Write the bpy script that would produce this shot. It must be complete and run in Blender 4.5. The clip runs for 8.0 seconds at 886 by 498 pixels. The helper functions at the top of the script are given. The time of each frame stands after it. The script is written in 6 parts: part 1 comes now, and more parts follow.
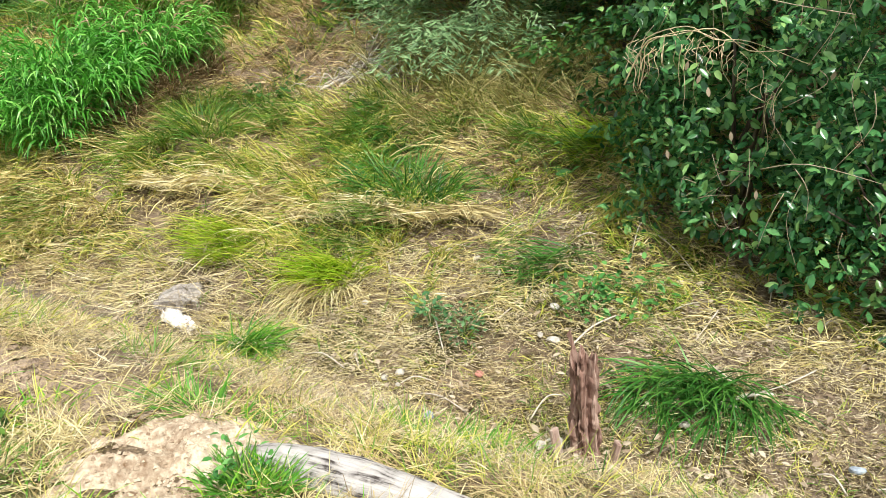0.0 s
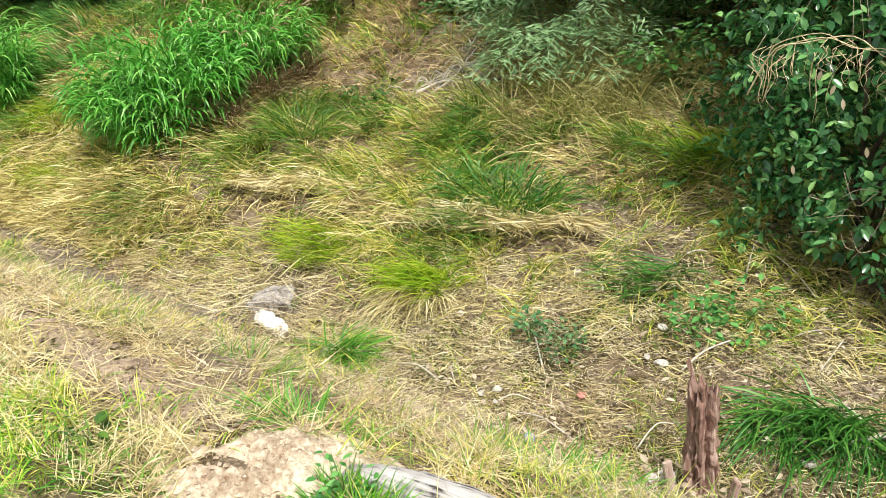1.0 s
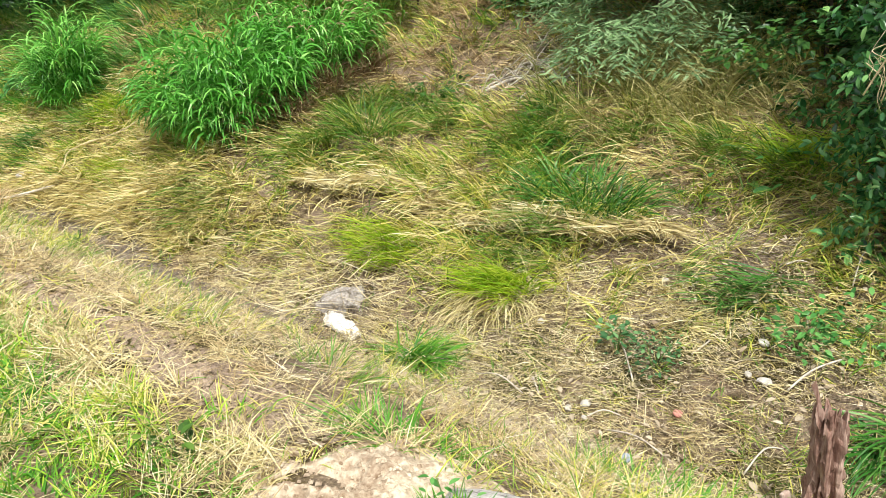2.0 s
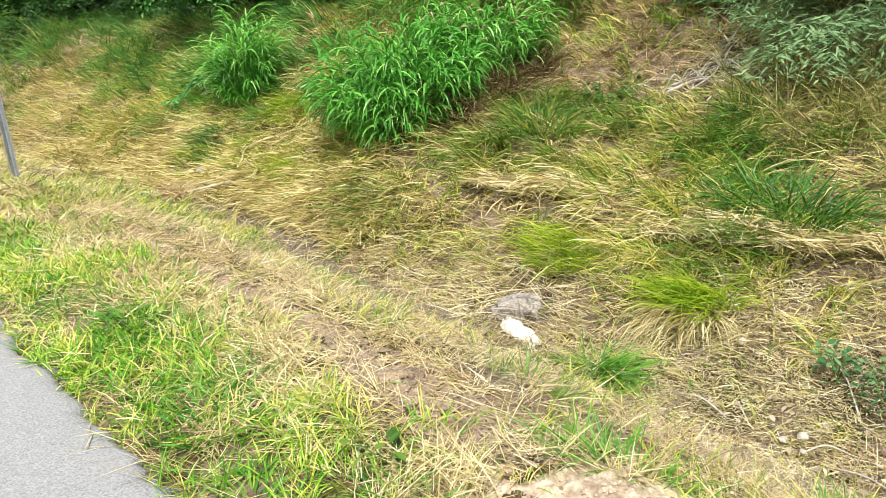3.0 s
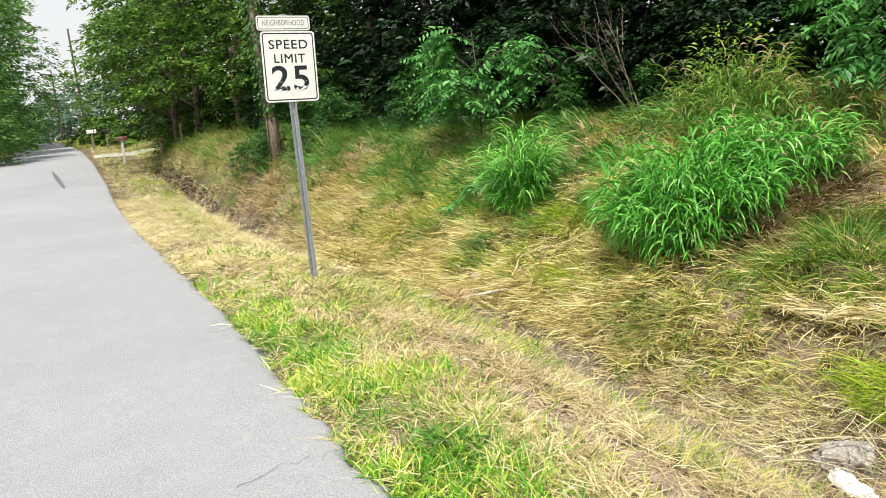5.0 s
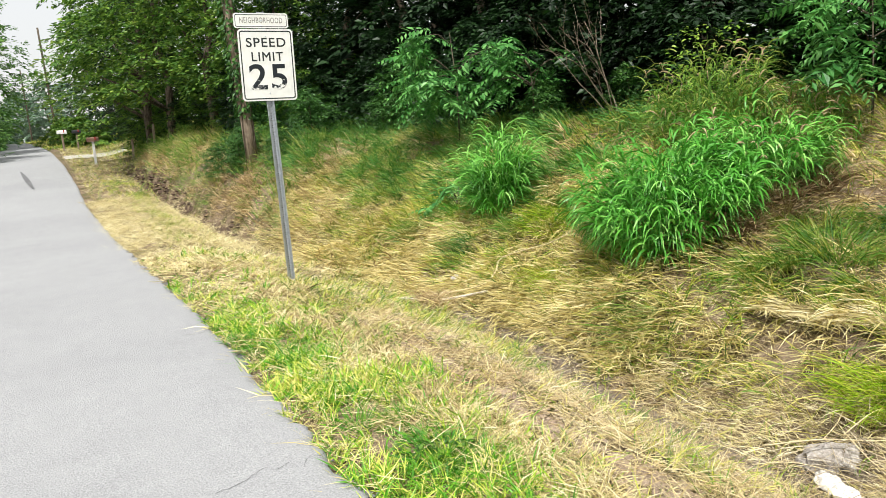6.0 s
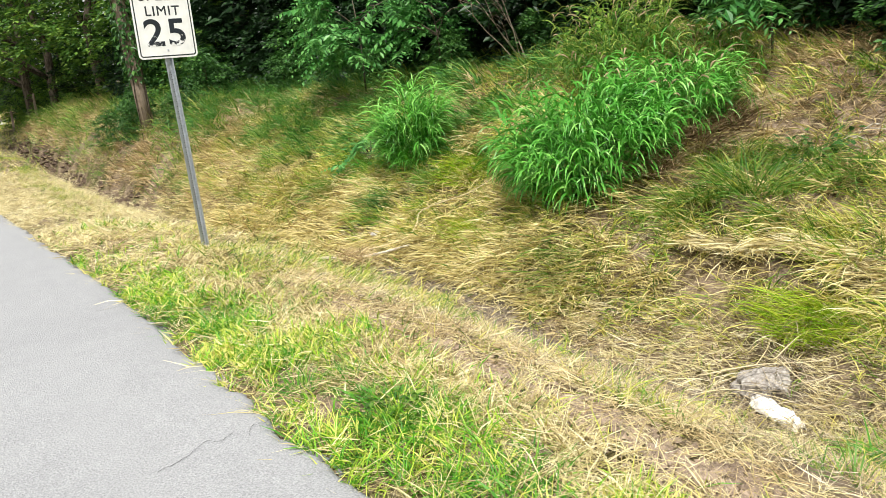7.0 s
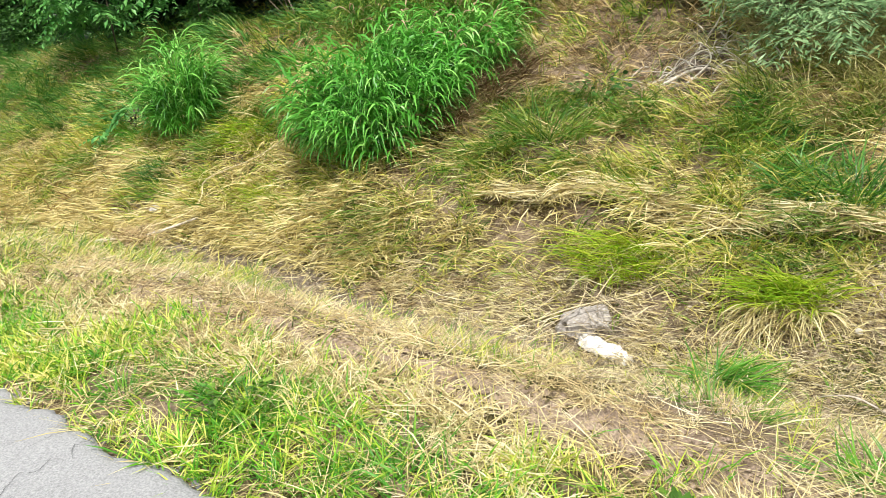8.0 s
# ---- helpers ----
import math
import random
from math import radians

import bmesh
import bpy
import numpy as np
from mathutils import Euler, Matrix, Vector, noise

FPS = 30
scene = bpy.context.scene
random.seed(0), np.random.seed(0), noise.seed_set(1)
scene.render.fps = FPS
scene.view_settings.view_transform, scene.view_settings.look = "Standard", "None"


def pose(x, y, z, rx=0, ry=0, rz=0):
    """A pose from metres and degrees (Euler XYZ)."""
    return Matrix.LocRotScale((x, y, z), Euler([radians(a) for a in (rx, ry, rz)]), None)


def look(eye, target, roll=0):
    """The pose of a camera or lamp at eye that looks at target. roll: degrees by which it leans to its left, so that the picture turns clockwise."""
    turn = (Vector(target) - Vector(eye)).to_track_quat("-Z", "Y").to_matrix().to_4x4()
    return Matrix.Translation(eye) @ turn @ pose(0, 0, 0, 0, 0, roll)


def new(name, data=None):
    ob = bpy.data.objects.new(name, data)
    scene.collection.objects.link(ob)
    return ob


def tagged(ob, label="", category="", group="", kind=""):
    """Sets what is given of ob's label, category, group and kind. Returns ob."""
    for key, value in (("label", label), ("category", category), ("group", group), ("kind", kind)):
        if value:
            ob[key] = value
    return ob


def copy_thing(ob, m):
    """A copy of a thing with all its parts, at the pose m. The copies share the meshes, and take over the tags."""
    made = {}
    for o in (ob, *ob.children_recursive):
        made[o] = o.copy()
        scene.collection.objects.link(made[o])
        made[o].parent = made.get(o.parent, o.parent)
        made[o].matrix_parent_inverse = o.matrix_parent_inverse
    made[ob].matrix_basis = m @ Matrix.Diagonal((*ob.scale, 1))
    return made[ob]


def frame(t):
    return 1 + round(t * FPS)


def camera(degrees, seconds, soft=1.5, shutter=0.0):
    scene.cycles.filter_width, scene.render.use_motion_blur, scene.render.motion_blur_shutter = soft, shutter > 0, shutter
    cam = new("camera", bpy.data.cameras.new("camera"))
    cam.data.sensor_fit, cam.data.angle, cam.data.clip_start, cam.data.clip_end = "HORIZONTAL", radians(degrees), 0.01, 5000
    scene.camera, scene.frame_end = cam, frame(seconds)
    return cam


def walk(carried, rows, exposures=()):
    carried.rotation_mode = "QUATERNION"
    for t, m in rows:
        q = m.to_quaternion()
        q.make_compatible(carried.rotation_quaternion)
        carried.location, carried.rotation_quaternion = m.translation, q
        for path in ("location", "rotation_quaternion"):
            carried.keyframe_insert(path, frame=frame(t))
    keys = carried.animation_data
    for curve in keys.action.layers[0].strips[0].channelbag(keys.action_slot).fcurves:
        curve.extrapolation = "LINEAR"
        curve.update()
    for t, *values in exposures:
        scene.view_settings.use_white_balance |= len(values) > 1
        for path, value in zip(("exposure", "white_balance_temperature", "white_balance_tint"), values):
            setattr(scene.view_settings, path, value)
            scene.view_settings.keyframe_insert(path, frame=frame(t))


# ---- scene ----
cam = camera(56.5, 8.0, 0.6)
PATH = [
    (0, (0.103, 0.159, 1.619), (1.777, 1.032, 0.957), -4.4),
    (0.5, (0.114, 0.239, 1.614), (1.751, 1.187, 0.965), -4.0),
    (1, (0.19, 0.366, 1.617), (1.775, 1.403, 0.976), -4.2),
    (1.2, (0.216, 0.424, 1.618), (1.785, 1.488, 0.982), -4.3),
    (2.3, (0.247, 0.788, 1.567), (1.74, 1.96, 0.935), -4.2),
    (2.5, (0.242, 0.863, 1.555), (1.697, 2.085, 0.932), -4.5),
    (3, (0.205, 1.051, 1.559), (1.522, 2.429, 0.954), -4.9),
    (3.5, (0.136, 1.317, 1.618), (1.302, 2.848, 1.073), -4.8),
    (4, (0.039, 1.436, 1.671), (1.069, 3.091, 1.222), -5.0),
    (4.5, (-0.052, 1.448, 1.739), (0.878, 3.184, 1.393), -5.5),
    (5.8, (-0.133, 1.597, 1.732), (0.836, 3.317, 1.411), -5.1),
    (6, (-0.116, 1.608, 1.709), (0.875, 3.314, 1.382), -5.1),
    (6.5, (-0.133, 1.703, 1.671), (0.928, 3.356, 1.295), -5.7),
    (7, (-0.182, 1.83, 1.654), (0.976, 3.398, 1.203), -7.4),
    (7.5, (-0.194, 2.077, 1.678), (1.108, 3.493, 1.131), -8.4),
    (8, (-0.243, 2.284, 1.668), (1.268, 3.437, 1.046), -8.3),
]
walk(cam, [(t, look(eye, target, roll)) for t, eye, target, roll in PATH])

# ---- world, sun, exposure ----
world = bpy.data.worlds.new("overcast_sky")
scene.world = world
world.use_nodes = True
wn, wl = world.node_tree.nodes, world.node_tree.links
sky = wn.new("ShaderNodeTexSky")
sky.sky_type, sky.sun_disc = "NISHITA", False
sky.sun_elevation, sky.sun_rotation = radians(60), radians(222)
sky.air_density, sky.dust_density, sky.ozone_density = 1.0, 4.0, 1.0
cloud = wn.new("ShaderNodeMix")
cloud.data_type = "RGBA"
cloud.inputs[0].default_value = 0.75
cloud.inputs[7].default_value = (8.2, 8.2, 8.1, 1)
wl.new(sky.outputs[0], cloud.inputs[6])
wl.new(cloud.outputs[2], wn["Background"].inputs[0])
wn["Background"].inputs[1].default_value = 0.087
sun_data = bpy.data.lights.new("sun", "SUN")
sun_data.energy, sun_data.angle, sun_data.color = 3.6, radians(5), (1, 0.98, 0.94)
sun = new("sun", sun_data)
sun.matrix_world = look((-9, -10, 24), (0, 0, 0))
scene.view_settings.exposure = 0.6

# ---- materials ----
def material(name):
    m = bpy.data.materials.new(name)
    m.use_nodes = True
    m.node_tree.nodes.clear()
    n, l = m.node_tree.nodes, m.node_tree.links
    out = n.new("ShaderNodeOutputMaterial")
    return m, n, l, out


def tex_noise(n, l, vec, scale, detail=4.0, rough_=0.6):
    t = n.new("ShaderNodeTexNoise")
    t.inputs["Scale"].default_value, t.inputs["Detail"].default_value, t.inputs["Roughness"].default_value = scale, detail, rough_
    if vec is not None:
        l.new(vec, t.inputs["Vector"])
    return t.outputs["Fac"]


def ramp(n, l, fac, stops):
    r = n.new("ShaderNodeValToRGB")
    while len(r.color_ramp.elements) < len(stops):
        r.color_ramp.elements.new(0.5)
    for e, (p, c) in zip(r.color_ramp.elements, stops):
        e.position, e.color = p, (*c, 1) if len(c) == 3 else c
    l.new(fac, r.inputs[0])
    return r.outputs[0]


def mixed(n, l, fac, a, b, mode="MIX"):
    x = n.new("ShaderNodeMix")
    x.data_type, x.blend_type = "RGBA", mode
    for k, val in ((0, fac), (6, a), (7, b)):
        if isinstance(val, (int, float)):
            x.inputs[k].default_value = val
        elif isinstance(val, tuple):
            x.inputs[k].default_value = (*val, 1)
        else:
            l.new(val, x.inputs[k])
    return x.outputs[2]


def summed(n, l, a, b, op="ADD"):
    x = n.new("ShaderNodeMath")
    x.operation = op
    for k, val in ((0, a), (1, b)):
        if isinstance(val, (int, float)):
            x.inputs[k].default_value = val
        else:
            l.new(val, x.inputs[k])
    return x.outputs[0]


def surface(n, l, out, colour, rough_=0.9, metal=0.0, bump=None, height=0.01, strength=0.6, spec=0.3):
    p = n.new("ShaderNodeBsdfPrincipled")
    for key, val in (("Base Color", colour), ("Roughness", rough_), ("Metallic", metal)):
        if isinstance(val, (int, float)):
            p.inputs[key].default_value = val
        elif isinstance(val, tuple):
            p.inputs[key].default_value = (*val, 1)
        else:
            l.new(val, p.inputs[key])
    p.inputs["Specular IOR Level"].default_value = spec
    if bump is not None:
        b = n.new("ShaderNodeBump")
        b.inputs["Strength"].default_value, b.inputs["Distance"].default_value = strength, height
        l.new(bump, b.inputs["Height"])
        l.new(b.outputs[0], p.inputs["Normal"])
    l.new(p.outputs[0], out.inputs[0])
    return p


def coords(n, which="Object"):
    return n.new("ShaderNodeTexCoord").outputs[which]


def foliage(name, stops, rough_=0.5, glow=0.3, patch=0.45, patch_size=0.8, spec=0.35):
    """Blades and leaves: colour by piece, patches by place, light let through."""
    m, n, l, out = material(name)
    isl = n.new("ShaderNodeNewGeometry").outputs["Random Per Island"]
    c = coords(n)
    big = summed(n, l, summed(n, l, tex_noise(n, l, c, patch_size, 3), tex_noise(n, l, c, patch_size * 7, 2)), 0.5, "MULTIPLY")
    big = summed(n, l, summed(n, l, summed(n, l, big, 0.5, "SUBTRACT"), 2.4, "MULTIPLY"), 0.5)
    f = summed(n, l, summed(n, l, isl, 1 - patch, "MULTIPLY"), summed(n, l, big, patch, "MULTIPLY"))
    col = ramp(n, l, f, stops)
    p = n.new("ShaderNodeBsdfPrincipled")
    l.new(col, p.inputs["Base Color"])
    p.inputs["Roughness"].default_value, p.inputs["Specular IOR Level"].default_value = rough_, spec
    tr = n.new("ShaderNodeBsdfTranslucent")
    l.new(col, tr.inputs[0])
    mx = n.new("ShaderNodeMixShader")
    mx.inputs[0].default_value = glow
    l.new(p.outputs[0], mx.inputs[1])
    l.new(tr.outputs[0], mx.inputs[2])
    l.new(mx.outputs[0], out.inputs[0])
    return m


STRAW = foliage("dry_straw", ((0.1, (.125, .09, .036)), (0.34, (.42, .335, .14)), (0.58, (.7, .605, .305)), (0.85, (.9, .83, .56))), 0.55, 0.12, 0.5)
BROWN_STRAW = foliage("brown_straw", ((0.1, (.1, .065, .03)), (0.36, (.38, .27, .125)), (0.62, (.64, .5, .25)), (0.88, (.84, .73, .45))), 0.6, 0.1)
TAN_STRAW = foliage("tan_straw", ((0.1, (.08, .05, .024)), (0.38, (.34, .235, .105)), (0.62, (.56, .42, .2)), (0.88, (.78, .65, .4))), 0.6, 0.1, 0.5)
TURF = foliage("green_turf", ((0.2, (.05, .22, .012)), (0.4, (.16, .46, .025)), (0.57, (.46, .6, .05)), (0.75, (.86, .76, .24))), 0.45, 0.25, 0.5)
MEADOW = foliage("meadow_green", ((0.16, (.035, .13, .012)), (0.36, (.15, .34, .028)), (0.56, (.48, .52, .07)), (0.8, (.78, .67, .2))), 0.5, 0.22)
REED = foliage("reed_green", ((0.1, (.035, .145, .018)), (0.45, (.1, .37, .04)), (0.75, (.23, .58, .09)), (0.95, (.5, .78, .27))), 0.38, 0.24, 0.2)
THATCH = foliage("golden_thatch", ((0.1, (.15, .11, .035)), (0.36, (.48, .39, .14)), (0.62, (.77, .66, .29)), (0.88, (.94, .86, .53))), 0.55, 0.14, 0.5, 1.2)
SEDGE = foliage("sedge_green", ((0.1, (.025, .11, .015)), (0.5, (.06, .22, .03)), (0.9, (.16, .36, .06))), 0.42, 0.3, 0.2)
LIME = foliage("lime_green", ((0.1, (.2, .4, .02)), (0.5, (.4, .56, .03)), (0.9, (.64, .66, .09))), 0.5, 0.42, 0.3)
SEEDS = foliage("seed_heads", ((0.1, (.34, .22, .13)), (0.5, (.52, .37, .23)), (0.9, (.66, .52, .36))), 0.7, 0.2)
LEAF_DARK = foliage("dark_glossy_leaf", ((0.1, (.02, .085, .028)), (0.45, (.065, .23, .07)), (0.78, (.18, .42, .13)), (1, (.42, .64, .2))), 0.25, 0.22, 0.15, 1.5, 0.6)
# Near-black greens: the shade inside the woods is put into the leaf colour.
LEAF_WOOD_SHADED = foliage("shaded_woodland_leaf", ((0.15, (.003, .011, .003)), (0.5, (.01, .034, .008)), (0.8, (.032, .09, .018)), (1, (.08, .19, .038))), 0.5, 0.2, 0.6, 0.5)
LEAF_LIGHT = foliage("light_leaf", ((0.12, (.018, .06, .008)), (0.45, (.075, .18, .022)), (0.75, (.2, .33, .045)), (0.95, (.38, .48, .09))), 0.5, 0.3, 0.45, 0.35)
LEAF_MID = foliage("mid_green_leaf", ((0.1, (.03, .1, .02)), (0.5, (.1, .24, .045)), (0.9, (.25, .42, .1))), 0.5, 0.32, 0.45, 0.35)
LEAF_FROND = foliage("frond_leaf", ((0.1, (.035, .15, .03)), (0.5, (.09, .29, .06)), (0.9, (.2, .45, .12))), 0.42, 0.25, 0.3)
LEAF_GREY = foliage("grey_green_leaf", ((0.1, (.1, .2, .08)), (0.5, (.24, .4, .17)), (0.9, (.42, .58, .3))), 0.45, 0.3, 0.3)


def ground_material():
    m, n, l, out = material("shade_dark_straw_and_soil")
    c = coords(n)
    fine = tex_noise(n, l, c, 60, 5, 0.7)
    mid = tex_noise(n, l, c, 7, 5, 0.6)
    large = tex_noise(n, l, c, 1.1, 3)
    # Litter is darkened to paint the shadow in gaps between the blades.
    litter = ramp(n, l, fine, ((0.34, (.02, .014, .007)), (0.52, (.11, .08, .034)), (0.72, (.32, .25, .11))))
    soil = ramp(n, l, fine, ((0.3, (.1, .075, .052)), (0.55, (.3, .225, .155)), (0.75, (.5, .4, .28))))
    pick = ramp(n, l, summed(n, l, summed(n, l, mid, 0.6, "MULTIPLY"), summed(n, l, large, 0.5, "MULTIPLY")), ((0.5, (0, 0, 0)), (0.62, (1, 1, 1))))
    col = mixed(n, l, pick, soil, litter)
    green = ramp(n, l, large, ((0.52, (0, 0, 0)), (0.7, (.6, .6, .6))))
    col = mixed(n, l, green, col, (.07, .11, .025))
    surface(n, l, out, col, 0.95, bump=summed(n, l, fine, mid), height=0.03, strength=0.8, spec=0.15)
    return m


def soil_material(name, dark, pale, scale=1.0):
    m, n, l, out = material(name)
    c = coords(n)
    fine = tex_noise(n, l, c, 70 * scale, 6, 0.7)
    mid = tex_noise(n, l, c, 9 * scale, 4)
    f = summed(n, l, summed(n, l, fine, 0.5, "MULTIPLY"), summed(n, l, mid, 0.5, "MULTIPLY"))
    col = ramp(n, l, f, ((0.36, dark), (0.5, tuple((a + b) / 2 for a, b in zip(dark, pale))), (0.6, pale)))
    surface(n, l, out, col, 0.95, bump=f, height=0.03, strength=0.9, spec=0.15)
    return m


def asphalt_material():
    m, n, l, out = material("old_asphalt")
    c = coords(n)
    grain = tex_noise(n, l, c, 95, 4, 0.8)
    chips = n.new("ShaderNodeTexVoronoi")
    chips.inputs["Scale"].default_value = 80
    l.new(c, chips.inputs["Vector"])
    large = tex_noise(n, l, c, 0.25, 4, 0.55)
    mid = tex_noise(n, l, c, 3, 6, 0.7)
    base = ramp(n, l, grain, ((0.3, (.19, .192, .195)), (0.48, (.3, .303, .306)), (0.68, (.42, .423, .425))))
    speck = ramp(n, l, chips.outputs["Distance"], ((0.1, (.86, .86, .86)), (0.5, (1.06, 1.06, 1.06))))
    col = mixed(n, l, 1.0, base, speck, "MULTIPLY")
    worn = ramp(n, l, summed(n, l, summed(n, l, large, 0.6, "MULTIPLY"), summed(n, l, mid, 0.4, "MULTIPLY")), ((0.35, (.88, .88, .89)), (0.65, (1.06, 1.06, 1.06))))
    col = mixed(n, l, 1.0, col, worn, "MULTIPLY")
    surface(n, l, out, col, 0.82, bump=summed(n, l, grain, chips.outputs["Distance"]), height=0.006, strength=0.6)
    return m


def wood_material(name, dark, mid, pale, stretch=(9, 9, 0.9), height=0.012, stops=(.36, .48, .62)):
    m, n, l, out = material(name)
    mp = n.new("ShaderNodeMapping")
    mp.inputs["Scale"].default_value = stretch
    l.new(coords(n), mp.inputs[0])
    grain = tex_noise(n, l, mp.outputs[0], 4, 6, 0.65)
    spot = tex_noise(n, l, coords(n), 14, 4)
    f = summed(n, l, summed(n, l, grain, 0.7, "MULTIPLY"), summed(n, l, spot, 0.3, "MULTIPLY"))
    col = ramp(n, l, f, tuple(zip(stops, (dark, mid, pale))))
    surface(n, l, out, col, 0.85, bump=grain, height=height, strength=0.9, spec=0.2)
    return m


def plain_material(name, colour, rough_=0.6, metal=0.0, vary=0.15, scale=20, spec=0.4):
    m, n, l, out = material(name)
    f = tex_noise(n, l, coords(n), scale, 5)
    lo, hi = tuple(c * (1 - vary) for c in colour), tuple(min(1, c * (1 + vary)) for c in colour)
    surface(n, l, out, ramp(n, l, f, ((0.35, lo), (0.65, hi))), rough_, metal, bump=f, height=0.003, strength=0.3, spec=spec)
    return m


GROUND = ground_material()
ASPHALT = asphalt_material()
HEAP_SOIL = soil_material("pale_dry_soil", (.2, .12, .065), (.74, .63, .47), 0.45)
DARK_SOIL = soil_material("dark_damp_soil", (.05, .035, .025), (.17, .12, .085))
RUT_SOIL = soil_material("brown_rut_soil", (.17, .125, .09), (.54, .42, .31))
MUD = soil_material("grey_mud", (.075, .058, .045), (.34, .28, .215))
LOG_WOOD = wood_material("weathered_log_wood", (.06, .05, .045), (.4, .375, .35), (.62, .59, .56), (11, 0.8, 11), 0.02, (.4, .47, .62))
STUMP_WOOD = wood_material("rotten_red_wood", (.1, .052, .038), (.28, .165, .125), (.5, .36, .29), (8, 8, 0.8), 0.02)
STUMP_PALE = wood_material("pale_rotten_wood", (.2, .12, .09), (.42, .3, .24), (.62, .5, .42), (8, 8, 0.8), 0.012)
PALE_WOOD = wood_material("pale_stick_wood", (.3, .25, .2), (.55, .5, .42), (.72, .66, .56), (9, 9, 0.9), 0.004)
BARK = wood_material("tree_bark", (.03, .022, .016), (.09, .07, .05), (.19, .16, .12), (6, 6, 0.8), 0.02)
POLE_WOOD = wood_material("utility_pole_wood", (.1, .075, .055), (.22, .17, .125), (.34, .28, .21), (8, 8, 0.4), 0.006)
STONE = plain_material("pale_stone", (.5, .47, .41), 0.85, 0, 0.3, 25)
PINK_STONE = plain_material("pink_brick_chip", (.55, .25, .2), 0.9, 0, 0.3, 30)
BLUE_STONE = plain_material("blue_grey_stone", (.3, .35, .4), 0.7, 0, 0.35, 30)
WISPY = foliage("wispy_grass", ((0.1, (.12, .13, .035)), (0.4, (.3, .31, .09)), (0.65, (.52, .46, .18)), (0.9, (.72, .62, .34))), 0.6, 0.2, 0.3)
MEADOW_TALL = foliage("tall_meadow_green", ((0.15, (.045, .14, .02)), (0.45, (.12, .28, .035)), (0.7, (.28, .38, .06)), (0.9, (.5, .45, .14))), 0.5, 0.33, 0.4)
TURF_DEEP = foliage("deep_green_turf", ((0.1, (.05, .2, .02)), (0.5, (.1, .34, .03)), (0.9, (.26, .46, .05))), 0.5, 0.35, 0.3)
DEAD_STALK = foliage("dead_stalk", ((0.1, (.05, .032, .016)), (0.5, (.26, .175, .085)), (0.9, (.55, .42, .24))), 0.65, 0.08, 0.3)
DEAD_LEAF = foliage("dead_leaf", ((0.1, (.2, .14, .09)), (0.5, (.38, .3, .2)), (0.9, (.58, .5, .37))), 0.7, 0.15, 0.2)
LEAF_VINE = foliage("vine_leaf", ((0.1, (.014, .055, .01)), (0.5, (.042, .13, .022)), (0.9, (.11, .26, .045))), 0.45, 0.25, 0.4, 0.6)
# Pale blue-green: the haze of distance is mixed into the leaf colour.
LEAF_HAZED = foliage("hazed_distant_leaf", ((0.1, (.12, .2, .14)), (0.5, (.17, .27, .18)), (0.9, (.24, .35, .22))), 0.6, 0.3, 0.4, 0.3)
LEAF_LIME = foliage("yellow_green_leaf", ((0.1, (.08, .2, .02)), (0.5, (.2, .38, .04)), (0.9, (.4, .52, .09))), 0.45, 0.35, 0.3)
LEAF_WEED = foliage("blue_green_leaf", ((0.1, (.04, .13, .045)), (0.5, (.09, .23, .08)), (0.9, (.2, .36, .14))), 0.45, 0.25, 0.3)
LUSH = foliage("lush_green", ((0.15, (.04, .15, .03)), (0.5, (.1, .29, .05)), (0.8, (.25, .42, .08)), (1, (.46, .48, .15))), 0.5, 0.3, 0.3)
TAR = plain_material("old_tar", (.14, .14, .145), 0.7, 0, .3, 3)
CHAFF = foliage("grey_chaff", ((0.1, (.06, .045, .03)), (0.42, (.25, .2, .13)), (0.68, (.5, .42, .28)), (0.88, (.78, .7, .52))), 0.7, 0.08, 0.3)
VINE_STRAW = plain_material("straw_coloured_vine", (.6, .5, .3), 0.8, 0, .4, 40)
VINE_WOOD = plain_material("dry_vine", (.42, .35, .24), 0.85, 0, .35, 30)
LEAF_STEM = plain_material("green_stem", (.12, .2, .05), 0.6)
DEAD_TWIG = plain_material("grey_brown_twig", (.27, .21, .16), 0.8, 0, .3, 30)
GRAVEL = soil_material("pale_gravel", (.3, .28, .25), (.6, .57, .52), .6)
CLAY = soil_material("grey_clay", (.22, .19, .16), (.6, .56, .51), 0.7)
SACK_WHITE = plain_material("white_woven_plastic", (.7, .67, .61), 0.6, 0, .25, 24)
GALVANISED = plain_material("galvanised_steel", (.5, .53, .57), 0.45, 0.7, .2, 40)
HOLE_DARK = plain_material("dark_gap", (.03, .03, .03), 0.9)
SIGN_WHITE = plain_material("reflective_white_sheeting", (.82, .82, .78), 0.45, 0, .06, 9)
SIGN_BLACK = plain_material("black_sign_ink", (.025, .03, .03), 0.5, 0, .2, 20)
SIGN_FADED = plain_material("faded_sign_ink", (.22, .2, .18), 0.6, 0, .3, 30)
WHITE_PAINT = plain_material("white_paint", (.8, .8, .78), 0.5, 0, .08, 12)
BROWN_PAINT = plain_material("brown_paint", (.25, .14, .1), 0.6, 0, .2, 12)
DARK_PAINT = plain_material("dark_paint", (.03, .03, .035), 0.45, 0, .2, 12)
RED_PAINT = plain_material("red_paint", (.5, .04, .03), 0.5)


